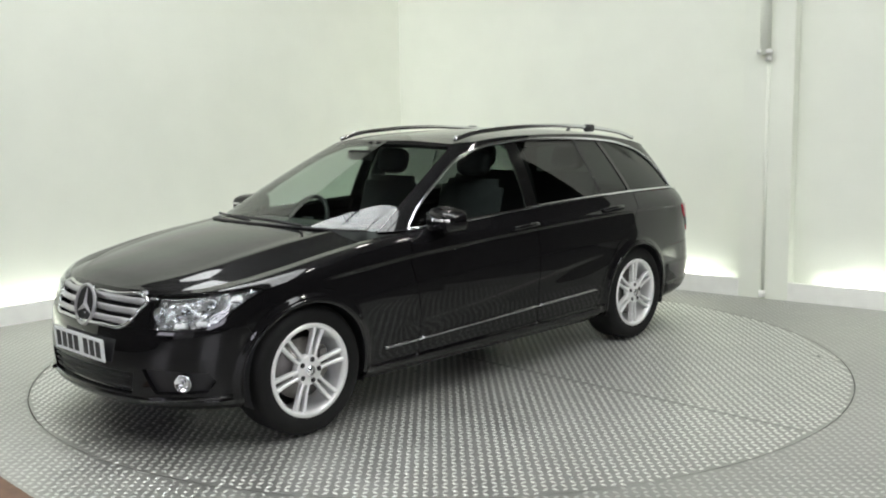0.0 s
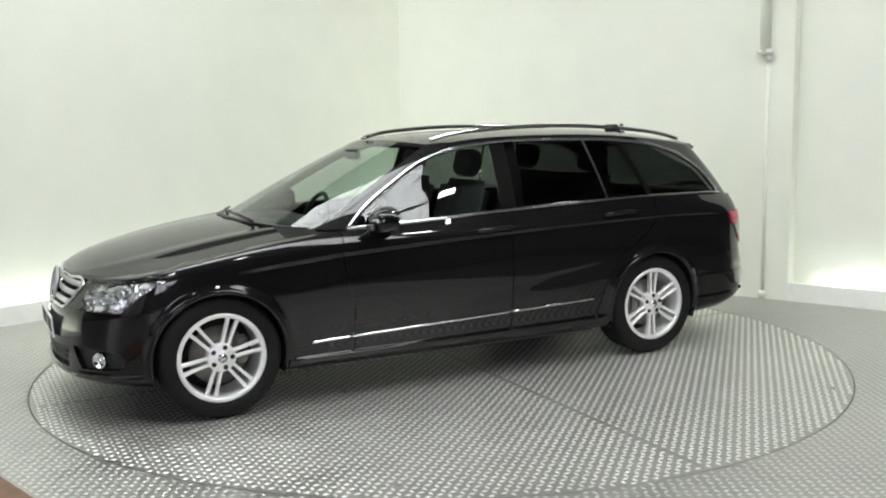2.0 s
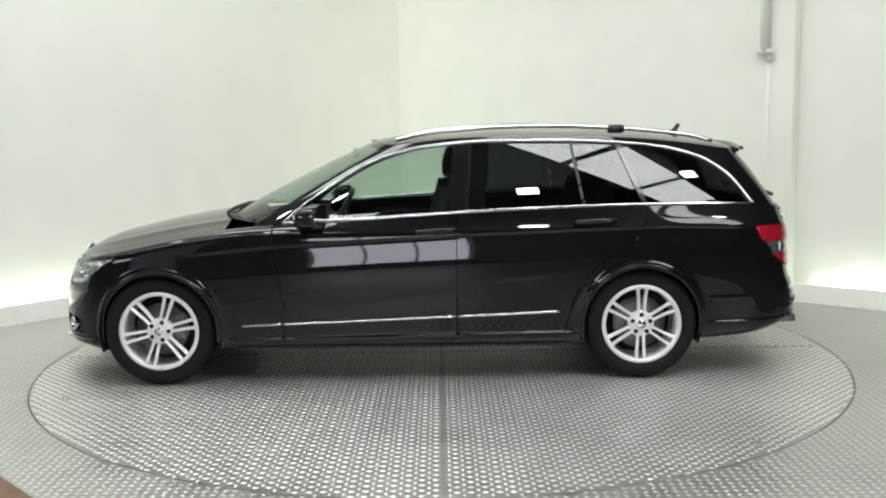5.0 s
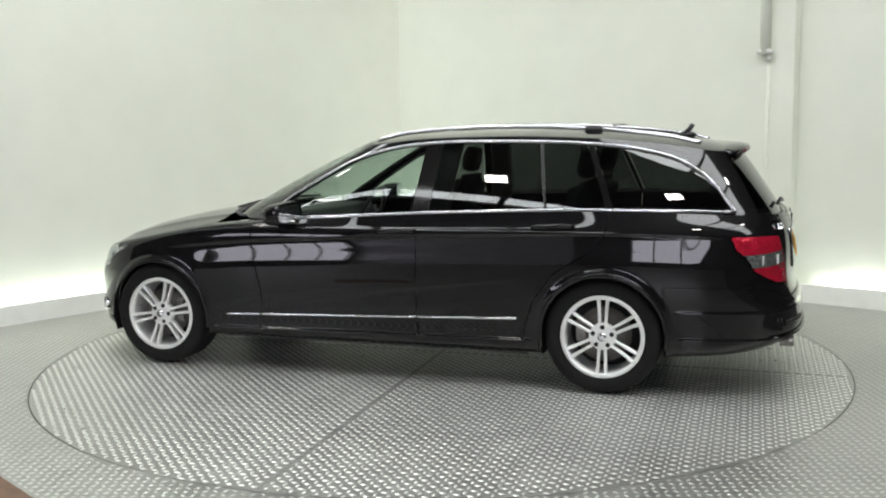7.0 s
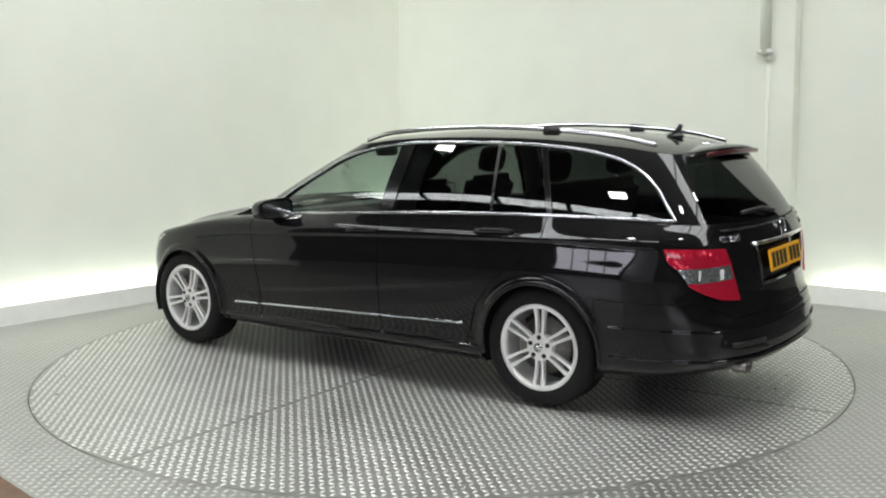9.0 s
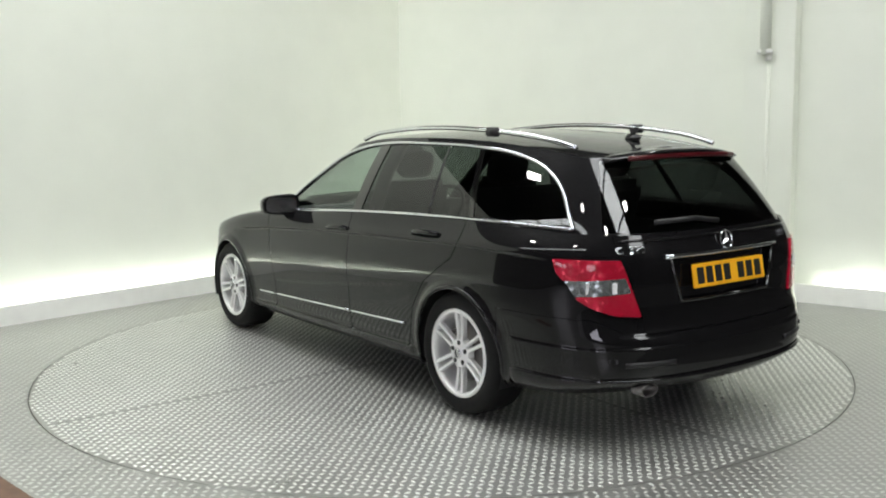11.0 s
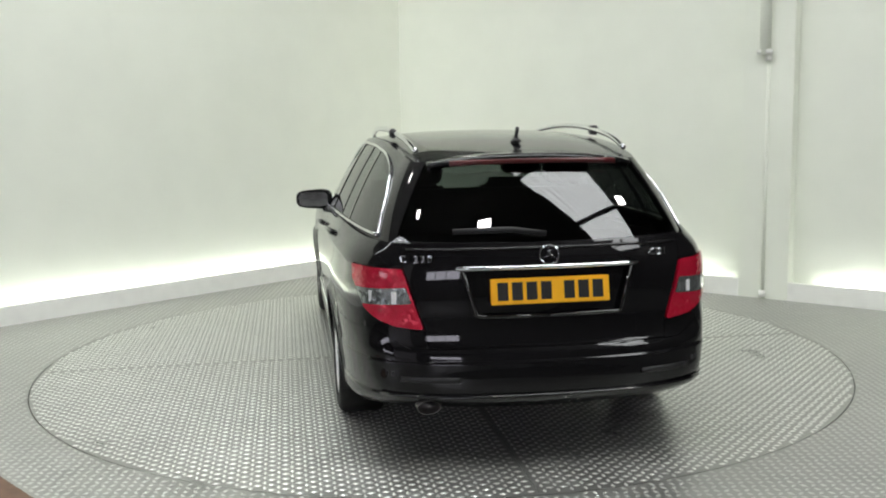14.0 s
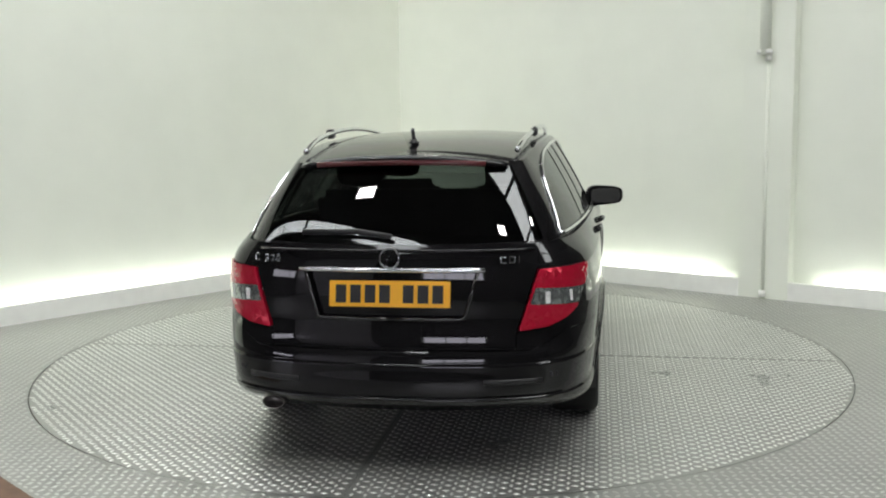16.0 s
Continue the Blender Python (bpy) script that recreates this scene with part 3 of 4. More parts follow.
belt_line = spline(BELT, np.linspace(0, 8.2, 160))
HOOD = cap(belt_line, 1.9945, 1.0, [(1.995, 0.722), (1.9, 0.778), (1.6, 0.863), (1.3, 0.919), (1.0, 0.955)], 2.2, 90, 60, 0.009)
g1f = g1[np.argsort(g1[:, 0])]
ROOF = cap(g1f, 0.1645, -2.0415, [(0.165, 1.374), (0.0, 1.399), (-0.4, 1.425), (-0.8, 1.433), (-1.2, 1.424), (-1.6, 1.395), (-1.9, 1.352), (-2.042, 1.325)], 2.6, 90, 30)

x, y, z = LOW["V"].T
archF = np.hypot(x - AX, z - WR) - 0.341
archR = np.hypot(x + AX, z - WR) - 0.341
arch = np.where(y > 0.5, np.minimum(archF, archR), 1.0)
GAPW = 0.0025
nose_line = inside([(1.70, 0.05), (1.66, 0.50), (1.70, 0.575), (1.80, 0.572), (3, 0.56), (3, 0.05)], x, z)
f_bumper_f = np.minimum(nose_line, 5)
f_lamp_f = np.minimum.reduce([inside([(2.09, 0.572), (1.94, 0.575), (1.865, 0.586), (1.81, 0.610), (1.75, 0.660), (1.69, 0.704), (1.615, 0.738), (1.66, 0.747), (1.80, 0.733), (1.90, 0.714), (2.09, 0.70)], x, z), y - 0.475 + 0.25 * (z - 0.66)])
f_grille = np.minimum.reduce([0.43 - (0.70 - z) * 0.55 - y, z - 0.565, 0.706 - z, x - 1.5])
door_f = inside([(0.70, 0.10), (0.66, 0.30), (0.66, 0.5), (0.72, 0.78), (0.70, 1.2), (-0.33, 1.2), (-0.325, 0.10)], x, z)
door_r = inside([(-0.325, 0.10), (-0.33, 1.2), (-1.42, 1.2), (-1.40, 0.90), (-1.34, 0.80), (-1.12, 0.66), (-1.0, 0.50), (-0.94, 0.30), (-0.93, 0.10)], x, z)
f_side_intake = np.where(x > 1.6, inside([(0.475, 0.385), (0.60, 0.385), (0.735, 0.372), (0.75, 0.335), (0.72, 0.285), (0.53, 0.272)], y, z), -1.0)
f_mid_intake = np.where(x > 1.6, np.minimum.reduce([0.42 - 0.25 * (0.36 - z) - y, z - 0.262, 0.362 - z]), -1.0)
sill = z - (0.262 + 0.01 * (0.9 - x))
lz = np.interp(z, [0.60, 0.88], [0.535, 0.625])
f_lamp_r = np.minimum.reduce([y - lz, np.interp(y, [0.6, 0.83], [0.862, 0.868]) - z, z - np.interp(y, [0.535, 0.655, 0.74, 0.80], [0.603, 0.616, 0.648, 0.69]), np.interp(z, [0.62, 0.655, 0.69, 0.76, 0.80, 0.87], [-2.26, -2.20, -2.15, -2.105, -2.06, -2.03]) - x])
f_bumper_r = np.minimum.reduce([-(x + 1.70), np.interp(y, [0.0, 0.6, 0.75, 0.9], [0.525, 0.525, 0.60, 0.60]) - z])
f_tail = np.minimum.reduce([-(x + 2.05), lz - 0.006 - y, z - 0.532])
f_sill = np.minimum(-sill, np.minimum(1.03 - x, x + 1.03))


def cutg(f, *others):
    for o in others:
        f = np.minimum(f, -o - GAPW)
    return f


headlamps = dict(zip((1, -1), panel("headlamp", LOW, f_lamp_f, FACETS, car, "bright faceted headlamp behind a clear lens", -0.03, 0.0)))
for sg in (1, -1):
    panel("lens", LOW, f_lamp_f, LENS, headlamps[sg], "clear headlamp lens", 0.003, 0.0, sides=(sg,))
panel("front_bumper", LOW, cutg(np.minimum(f_bumper_f, arch), f_lamp_f, f_grille, f_side_intake, f_mid_intake), PAINT, car, sides=(0,), lip=0.03)
panel("fog_lamp_recess", LOW, f_side_intake, BLACK, car, "matt black recess round the fog lamp", -0.022, 0.0)
panel("air_intake", LOW, f_mid_intake, BLACK, car, "matt black lower air intake", -0.030, 0.0, sides=(0,))
panel("front_wing", LOW, cutg(np.minimum(arch, np.minimum(x - 0.6, sill + 0.06)), f_bumper_f, f_lamp_f, f_grille, door_f, f_sill), PAINT, car)
front_doors = panel("front_door", LOW, np.minimum(np.minimum(door_f, sill) - GAPW, arch), PAINT, car)
rear_doors = panel("rear_door", LOW, np.minimum(np.minimum(door_r, sill) - GAPW, arch - 0.02), PAINT, car)
panel("rear_quarter", LOW, cutg(np.minimum(arch, -(x + 0.9)), door_r, f_lamp_r, f_bumper_r, f_tail, f_sill), PAINT, car)
panel("side_skirt", LOW, np.minimum(f_sill, arch), PAINT, car)
panel("rear_bumper", LOW, cutg(np.minimum(f_bumper_r, arch), f_lamp_r), PAINT, car, sides=(0,))
recess = inside([(-0.5, 0.862), (0.375, 0.862), (0.315, 0.655), (-0.5, 0.655)], y, z)
recess = np.where(x < -2, recess, -1.0)
panel("tailgate", LOW, cutg(f_tail, recess), PAINT, car, lip=0.028, sides=(0,))
panel("plate_recess", LOW, recess, PAINT, car, "recess in the tailgate for the plate", -0.024, 0.0, sides=(0,))
band = np.minimum(z - np.interp(y, [0.58, 0.80], [0.716, 0.702]), np.interp(y, [0.58, 0.80], [0.786, 0.772]) - z)
band = np.minimum(band, np.minimum(y - lz - 0.012, 5))
lamps = [panel("tail_lamp", LOW, np.minimum(f_lamp_r - 0.002, -band), RED, car, "red and smoked tail lamp", 0.009, 0.02)]
for side, lamp in zip((1, -1), lamps[0]):
    panel("clear_band", LOW, np.minimum(f_lamp_r - 0.004, band - 0.0005), SMOKE, lamp, "smoked clear indicator band", 0.010, 0.012, sides=(side,))

# greenhouse
gx, gy, gz = GREEN["V"].T
dlo_top = [(0.56, 1.005), (0.32, 1.16), (0.13, 1.262), (-0.11, 1.33), (-0.33, 1.355), (-0.82, 1.363), (-1.25, 1.348), (-1.58, 1.308), (-1.77, 1.25), (-1.91, 1.16), (-2.03, 1.01)]
dlo_bot = [(-2.05, 0.985), (-1.75, 0.992), (-1.4, 0.995), (-1.0, 0.99), (-0.45, 0.972), (0.1, 0.945), (0.66, 0.918)]
DLO = [tuple(p) for p in spline([(0.66, 0.918)] + dlo_top + [(-2.05, 0.985)], np.linspace(0, 12, 73))] + dlo_bot[1:-1]
on_side = np.where((GREEN["s"] > 2.9) & (GREEN["s"] < 10.4), 1.0, -1.0)
f_dlo = np.where(on_side > 0, inside(DLO, gx, gz), -0.5)
pil_b = np.interp(gz, [0.95, 1.36], [-0.335, -0.37])
pil_c = np.interp(gz, [0.98, 1.36], [-1.415, -1.27])
f_w1 = np.minimum(f_dlo, gx - pil_b - 0.05)
f_w2 = np.minimum.reduce([f_dlo, pil_b - 0.05 - gx, gx - pil_c - 0.016])
f_w3 = np.minimum(f_dlo, pil_c - 0.016 - gx)
f_screen = np.minimum.reduce([(2.72 - GREEN["s"]) * 0.25, 0.955 - GREEN["v"], GREEN["v"] - 0.0]) 
f_rear = np.minimum.reduce([(GREEN["s"] - 10.72) * 0.2, 0.96 - GREEN["v"], GREEN["v"] - 0.03])
panel("windscreen", GREEN, f_screen, CLEAR, car, "clear curved windscreen", 0.0, 0.0, sides=(0,))
panel("rear_window", GREEN, f_rear, TINTED, car, "dark tinted rear window", 0.0, 0.0, sides=(0,))
for sg, door in zip((1, -1), front_doors):
    panel("front_window", GREEN, f_w1 - 0.004, CLEAR, door, "clear side window", -0.006, 0.0, sides=(sg,))
bar = gx - np.interp(gz, [0.98, 1.36], [-1.06, -1.0])
for sg, door in zip((1, -1), rear_doors):
    panel("rear_side_window", GREEN, np.minimum(f_w2 - 0.004, bar - 0.009), TINTED, door, "dark tinted side window", -0.006, 0.0, sides=(sg,))
for sg, door in zip((1, -1), rear_doors):
    panel("fixed_quarter_light", GREEN, np.minimum(f_w2 - 0.004, -bar - 0.009), TINTED, door, "dark tinted fixed door light", -0.006, 0.0, sides=(sg,))
for sg, door in zip((1, -1), rear_doors):
    panel("window_bar", GREEN, np.minimum(f_w2 - 0.004, 0.009 - np.abs(bar)), BLACK, door, "black bar in the rear door window", -0.003, 0.006, sides=(sg,))
panel("quarter_window", GREEN, f_w3 - 0.004, TINTED, car, "dark tinted quarter window", -0.004, 0.0)
panel("pillar_frame", GREEN, np.minimum.reduce([-f_dlo, -f_screen, -f_rear]), PAINT, car, "black window pillars and roof frame", 0.0, 0.02, sides=(0,))
f_pil = np.minimum.reduce([f_dlo, -f_w1, -f_w2, -f_w3])
panel("centre_pillar", GREEN, np.minimum(f_pil, gx + 0.9), GLOSSBLACK, car, "gloss black pillar between the windows", -0.001, 0.01)
panel("rear_pillar", GREEN, np.minimum(f_pil, -gx - 0.9), GLOSSBLACK, car, "gloss black pillar behind the rear door", -0.001, 0.01)
panel("bonnet", HOOD, np.full(len(HOOD["V"]), 1.0), PAINT, car, "glossy black bonnet", 0.0, 0.0, sides=(0,))
panel("roof", ROOF, np.full(len(ROOF["V"]), 1.0), PAINT, car, "glossy black roof", 0.0, 0.0, sides=(0,))


def on(surf, px, pz, out=0.0, xr=None):
    """The place on a car's side at a given length and height."""
    V, N = surf["V"], surf["N"]
    ok = V[:, 1] > 0.3
    d = (V[:, 0] - px) ** 2 + (V[:, 2] - pz) ** 2 + np.where(ok, 0, 9)
    i = np.argsort(d)[:4]
    w = 1 / (d[i] + 1e-6)
    yy = (V[i, 1] * w).sum() / w.sum()
    n = (N[i] * w[:, None]).sum(0) / w.sum()
    p = np.array((px, yy, pz)) + n * out
    return p


def on_end(px_sign, py, pz, out=0.0):
    """The place on the front or rear face at a given width and height."""
    V, N = LOW["V"], LOW["N"]
    d = (V[:, 1] - abs(py)) ** 2 + (V[:, 2] - pz) ** 2 + np.where(V[:, 0] * px_sign > 1.5, 0, 9)
    i = np.argsort(d)[:4]
    w = 1 / (d[i] + 1e-6)
    return Vector(((V[i, 0] * w).sum() / w.sum() + px_sign * out, py, pz))


def both(pts):
    return [(1, [Vector(p) for p in pts]), (-1, [Vector((p[0], -p[1], p[2])) for p in pts])]


# bright trims
top_pts = [on(GREEN, px, pz, 0.004) for px, pz in spline([(0.66, 0.918)] + dlo_top + [(-2.05, 0.985)], np.linspace(0, 12, 61))]
bot_pts = [on(GREEN, px, pz, 0.006) for px, pz in spline(dlo_bot, np.linspace(0, 6, 41))]
for sg, pts in both(top_pts):
    bm = bmesh.new()
    part("window_trim", tube(bm, pts, 0.007, 0.009), CHROME, car, "bright chrome window trim")
for sg, pts in both(bot_pts):
    bm = bmesh.new()
    part("belt_trim", tube(bm, pts, 0.006, 0.010), CHROME, car, "bright chrome belt trim")
for x0, x1 in ((0.905, 0.685), (0.675, -0.32), (-0.33, -0.91)):
    pts = [on(LOW, x0 + (x1 - x0) * i / 16, 0.342 + 0.058 * (0.905 - (x0 + (x1 - x0) * i / 16)) / 1.81, 0.004) for i in range(17)]
    for sg, q in both(pts):
        bm = bmesh.new()
        part("side_strip", tube(bm, q, 0.006, 0.007), CHROME, car if x0 > 0.8 else (front_doors if x0 > 0 else rear_doors)[0 if sg > 0 else 1], "slim chrome strip along the door")

# wheel arch lips and liners
for cx in (AX, -AX):
    pts = []
    for k in range(33):
        a = math.radians(-12 + 204 * k / 32)
        px, pz = cx + 0.341 * math.cos(a), WR + 0.341 * math.sin(a)
        if pz > 0.235:
            pts.append(on(LOW, px, pz, -0.001))
    for sg, q in both(pts):
        bm = bmesh.new()
        part("arch_lip", tube(bm, q, 0.012, 0.007, up=(0, 1, 0)), PAINT, car)
        bm = bmesh.new()
        rr = [[bm.verts.new((cx + 0.347 * math.cos(radians(-20 + 220 * k / 24)), sg * yy, WR + 0.347 * math.sin(radians(-20 + 220 * k / 24)))) for k in range(25)] for yy in (0.86, 0.55)]
        for k in range(24):
            bm.faces.new((rr[0][k], rr[0][k + 1], rr[1][k + 1], rr[1][k]))
        bm.faces.new(rr[1])
        part("arch_liner", bm, BLACK, car)
# underbody
bm = bmesh.new()
box(bm, (-0.08, 0, 0.24), (3.75, 1.04, 0.06), None, 0.02)
box(bm, (0, 0, 0.21), (1.95, 1.62, 0.05), None, 0.02)
part("underbody", bm, BLACK, car, smooth=False)


# wheels
def wheel(cx, sg, phase):
    w = new("wheel")
    w.parent = car
    w.location = (cx, sg * 0.862, WR)
    tagged(w, "silver six twin-spoke alloy wheel with a black tyre")
    fl = sg
    bm = bmesh.new()
    prof = [(0.218, -0.012), (0.226, -0.004), (0.245, 0.006), (0.270, 0.010), (0.292, 0.004), (0.306, -0.008), (0.314, -0.024), (0.317, -0.045), (0.317, -0.185),
            (0.312, -0.205), (0.296, -0.222), (0.26, -0.226), (0.22, -0.212)]
    lathe(bm, prof, 72, fl)
    part("tyre", bm, RUBBER, w, "black low-profile tyre")
    bm = bmesh.new()
    lathe(bm, [(0.229, -0.006), (0.228, 0.001), (0.212, 0.0025), (0.205, -0.002), (0.201, -0.028), (0.203, -0.10), (0.20, -0.2)], 72, fl)
    rim = part("rim", bm, SILVER, w, "silver rim")
    # six pairs of spokes
    for k in range(6):
        bm = bmesh.new()
        for off in (-1, 1):
            a = radians(60 * k + 90 + phase)
            ca, sa = math.cos(a), math.sin(a)

            def P(r, lat, yy):
                return (r * ca - lat * sa, fl * yy, r * sa + lat * ca)
            st = [(0.045, 0.0150, 0.0090, -0.008, 0.03), (0.10, 0.0175, 0.0082, -0.012, 0.03), (0.16, 0.0210, 0.0088, -0.009, 0.03), (0.214, 0.0255, 0.0110, -0.002, 0.03)]
            prev = None
            for r, lat, half, yy, th in st:
                c = [bm.verts.new(P(r, off * lat - half, yy - 0.004)), bm.verts.new(P(r, off * lat - half * 0.5, yy)), bm.verts.new(P(r, off * lat + half * 0.5, yy)),
                     bm.verts.new(P(r, off * lat + half, yy - 0.004)), bm.verts.new(P(r, off * lat + half * 0.8, yy - th)), bm.verts.new(P(r, off * lat - half * 0.8, yy - th))]
                if prev:
                    for i in range(6):
                        bm.faces.new((prev[i], prev[(i + 1) % 6], c[(i + 1) % 6], c[i]))
                prev = c
        bmesh.ops.recalc_face_normals(bm, faces=bm.faces[:])
        part("spoke", bm, SILVER, w, smooth=False)
    bm = bmesh.new()
    lathe(bm, [(0.001, -0.002), (0.03, -0.003), (0.034, -0.008), (0.066, -0.008), (0.074, -0.014), (0.074, -0.05)], 36, fl)
    hub = part("hub", bm, SILVER, w)
    # black discs on the hub's face put the shade of bolt holes in colour
    for k in range(5):
        a = radians(72 * k + 90 + phase)
        bm = bmesh.new()
        cyl(bm, (0.053 * math.cos(a), fl * -0.008, 0.053 * math.sin(a)), 0.0125, 0.006, "y", 12)
        part("bolt_hole", bm, BLACK, w, "black disc for a shaded bolt hole")
    bm = bmesh.new()
    cyl(bm, (0, fl * -0.001, 0), 0.024, 0.006, "y", 24)
    part("hub_cap", bm, CHROME, w)
    bm = bmesh.new()
    cyl(bm, (0, fl * -0.085, 0), 0.150, 0.022, "y", 40)
    part("brake_disc", bm, BRAKE, w)
    bm = bmesh.new()
    box(bm, (-0.115 if cx > 0 else 0.115, fl * -0.075, 0.02), (0.07, 0.05, 0.15), None, 0.015)
    part("brake_caliper", bm, BRAKE, w, smooth=False)
    bm = bmesh.new()
    cyl(bm, (0, fl * -0.2, 0), 0.21, 0.01, "y", 40)
    part("wheel_back", bm, BLACK, w)


for cx in (AX, -AX):
    for sg in (1, -1):
        wheel(cx, sg, 18 if cx > 0 else 1)


# the ring badge: a plain ring with three bars
def badge(c, r, axis_tilt, material, parent, sx):
    m = Matrix.Translation(c) @ pose(0, 0, 0, 0, axis_tilt, 0)
    bm = bmesh.new()
    n = 32
    tube(bm, [m @ Vector((0, r * math.cos(2 * math.pi * k / n), r * math.sin(2 * math.pi * k / n))) for k in range(n + 1)], r * 0.09, seg=8, up=(1, 0, 0))
    for k in range(3):
        a = radians(90 + 120 * k)
        b0, b1 = Vector((0, 0, 0)), Vector((0, r * math.cos(a), r * math.sin(a)))
        pr = Vector((0, -math.sin(a), math.cos(a))) * r * 0.17
        q = [bm.verts.new(m @ p) for p in (b0 + pr, b0 - pr, b1, b0 + Vector((sx * 0.012, 0, 0)))]
        for t in ((0, 2, 3), (2, 1, 3), (1, 0, 3), (0, 1, 2)):
            bm.faces.new([q[i] for i in t])
    bmesh.ops.recalc_face_normals(bm, faces=bm.faces[:])
    return part("ring_badge", bm, material, parent, "chrome ring badge", smooth=False)


# front: grille, plate, lamps, fog lamps
grille, = panel("grille", LOW, f_grille, BLACK, car, "silver barred grille with a black backing", -0.05, 0.0, sides=(0,))
for zz in (0.589, 0.634, 0.679):
    w = 0.43 - (0.70 - zz) * 0.55 - 0.012
    pts = [on_end(1, -w + 2 * w * i / 24, zz, -0.004) for i in range(25)]
    bm = bmesh.new()
    part("grille_bar", tube(bm, pts, 0.012, 0.0165, 12), GRILLE, grille, "silver grille bar")
edge = [(0.0, 0.700), (0.2, 0.700), (0.40, 0.698), (0.428, 0.684), (0.40, 0.64), (0.375, 0.60), (0.34, 0.572), (0.2, 0.562), (0.0, 0.560)]
pts = [on_end(1, py, pz, 0.002) for py, pz in spline(edge, np.linspace(0, 8, 33))]
bm = bmesh.new()
tube(bm, pts, 0.009)
tube(bm, [Vector((p.x, -p.y, p.z)) for p in pts], 0.009)
part("grille_surround", bm, CHROME, grille, "chrome grille surround")
bm = bmesh.new()
cyl(bm, (0, 0, 0), 0.090, 0.012, "x", 36)
bmesh.ops.transform(bm, matrix=Matrix.Translation(on_end(1, 0, 0.634, 0.015)) @ pose(0, 0, 0, 0, -12, 0), verts=bm.verts[:])
part("badge_backing", bm, GAP, grille, "round black panel behind the badge", smooth=False)
badge(on_end(1, 0, 0.634, 0.024), 0.095, -12, GRILLE, grille, 1)


def plate(sign, zc, tilt, material, x0, label):
    m = Matrix.Translation((x0, 0, zc)) @ pose(0, 0, 0, 0, tilt, 0)
    bm = bmesh.new()
    box(bm, (0, 0, 0), (0.008, 0.52, 0.111), m, 0.003)
    p = part("number_plate", bm, material, car, label, smooth=False)
    ys_ = (-0.205, -0.142, -0.079, -0.016, 0.085, 0.148, 0.211)
    for k, yy in enumerate(ys_):
        bm = bmesh.new()
        box(bm, (sign * 0.0052, (yy - 0.003) * sign, 0), (0.0016, 0.046, 0.076), m)
        part("bar", bm, INK, p, smooth=False)


plate(1, 0.448, 3, WHITEPLATE, 2.112, "white number plate with dark bars")
plate(-1, 0.765, 10, YELLOW, -2.367, "yellow number plate with dark bars")
for sg in (1, -1):
    fog = on_end(1, 0.655 * sg, 0.332, 0.0)
    bm = bmesh.new()
    lathe(bm, [(0.041, -0.03), (0.041, -0.002), (0.038, 0.004), (0.034, 0.002), (0.028, -0.012), (0.014, -0.018), (0.011, -0.004), (0.001, 0.0)], 28)
    ob = part("fog_lamp", bm, CHROME, car, "small round chrome fog lamp")
    ob.matrix_local = Matrix.Translation(fog + Vector((0.006, 0.004 * sg, 0))) @ pose(0, 0, 0, 0, 0, -90 + 38 * sg)
    for lx, lzz, rr in ((1.968, 0.632, 0.036), (1.912, 0.640, 0.046), (1.832, 0.662, 0.046)):
        p = on(LOW, lx, lzz, -0.012)
        q = on(LOW, lx, lzz, 0.02) - p
        bm = bmesh.new()
        lathe(bm, [(rr, -0.004), (rr * 0.94, 0.004), (rr * 0.84, 0.0), (rr * 0.62, -0.016), (rr * 0.56, -0.01), (rr * 0.3, 0.004), (0.001, 0.008)], 24)
        ob = part("projector", bm, CHROME, headlamps[sg], "chrome headlamp bowl")
        ob.matrix_local = Matrix.Translation((p[0], p[1] * sg, p[2])) @ pose(0, 0, 0, 0, 0, math.degrees(math.atan2(q[1] * sg, q[0])) - 90)
        bm = bmesh.new()
        tube(bm, [(rr * 0.97 * math.cos(k * math.pi / 12), 0.004, rr * 0.97 * math.sin(k * math.pi / 12)) for k in range(25)], 0.004, up=(0, 1, 0))
        ring_ob = part("bowl_ring", bm, CHROME, headlamps[sg])
        ring_ob.matrix_local = ob.matrix_local.copy()
    # small white blocks, added to brighten the lamp like lit facets
    for i_, (lx, lzz) in enumerate(((1.935, 0.592), (1.87, 0.602), (1.73, 0.705))):
        p = on(LOW, lx, lzz, -0.014)
        bm = bmesh.new()
        box(bm, (0, 0, 0), (0.05, 0.012, 0.022), Matrix.Translation((p[0], p[1] * sg, p[2])) @ pose(0, 0, 0, 35 * sg, 0, -50 * sg), 0.003)
        part("bright_block", bm, BOWL, headlamps[sg], smooth=False)
    for yy in (0.66, 0.75):
        p = on_end(-1, sg * yy, 0.742, 0.0135)
        bm = bmesh.new()
        box(bm, (0, 0, 0), (0.005, 0.022, 0.05), Matrix.Translation(p) @ pose(0, 0, 0, 0, 0, -25 * sg), 0.002)
        part("bulb_reflector", bm, BOWL, lamps[0][0 if sg > 0 else 1], "bright bulb reflector in the tail lamp", smooth=False)
    # lower intake and lip
    bm = bmesh.new()
    tube(bm, [on_end(1, sg * (0.46 + 0.32 * i / 8), 0.238 + 0.022 * i / 8, 0.002) for i in range(9)], 0.016, 0.006)
    part("bumper_trim", bm, GLOSSBLACK, car)
for zz in (0.285, 0.312, 0.339):
    bm = bmesh.new()
    part("intake_slat", tube(bm, [on_end(1, -0.38 + 0.76 * i / 16, zz, -0.012) for i in range(17)], 0.005), BLACK, car)

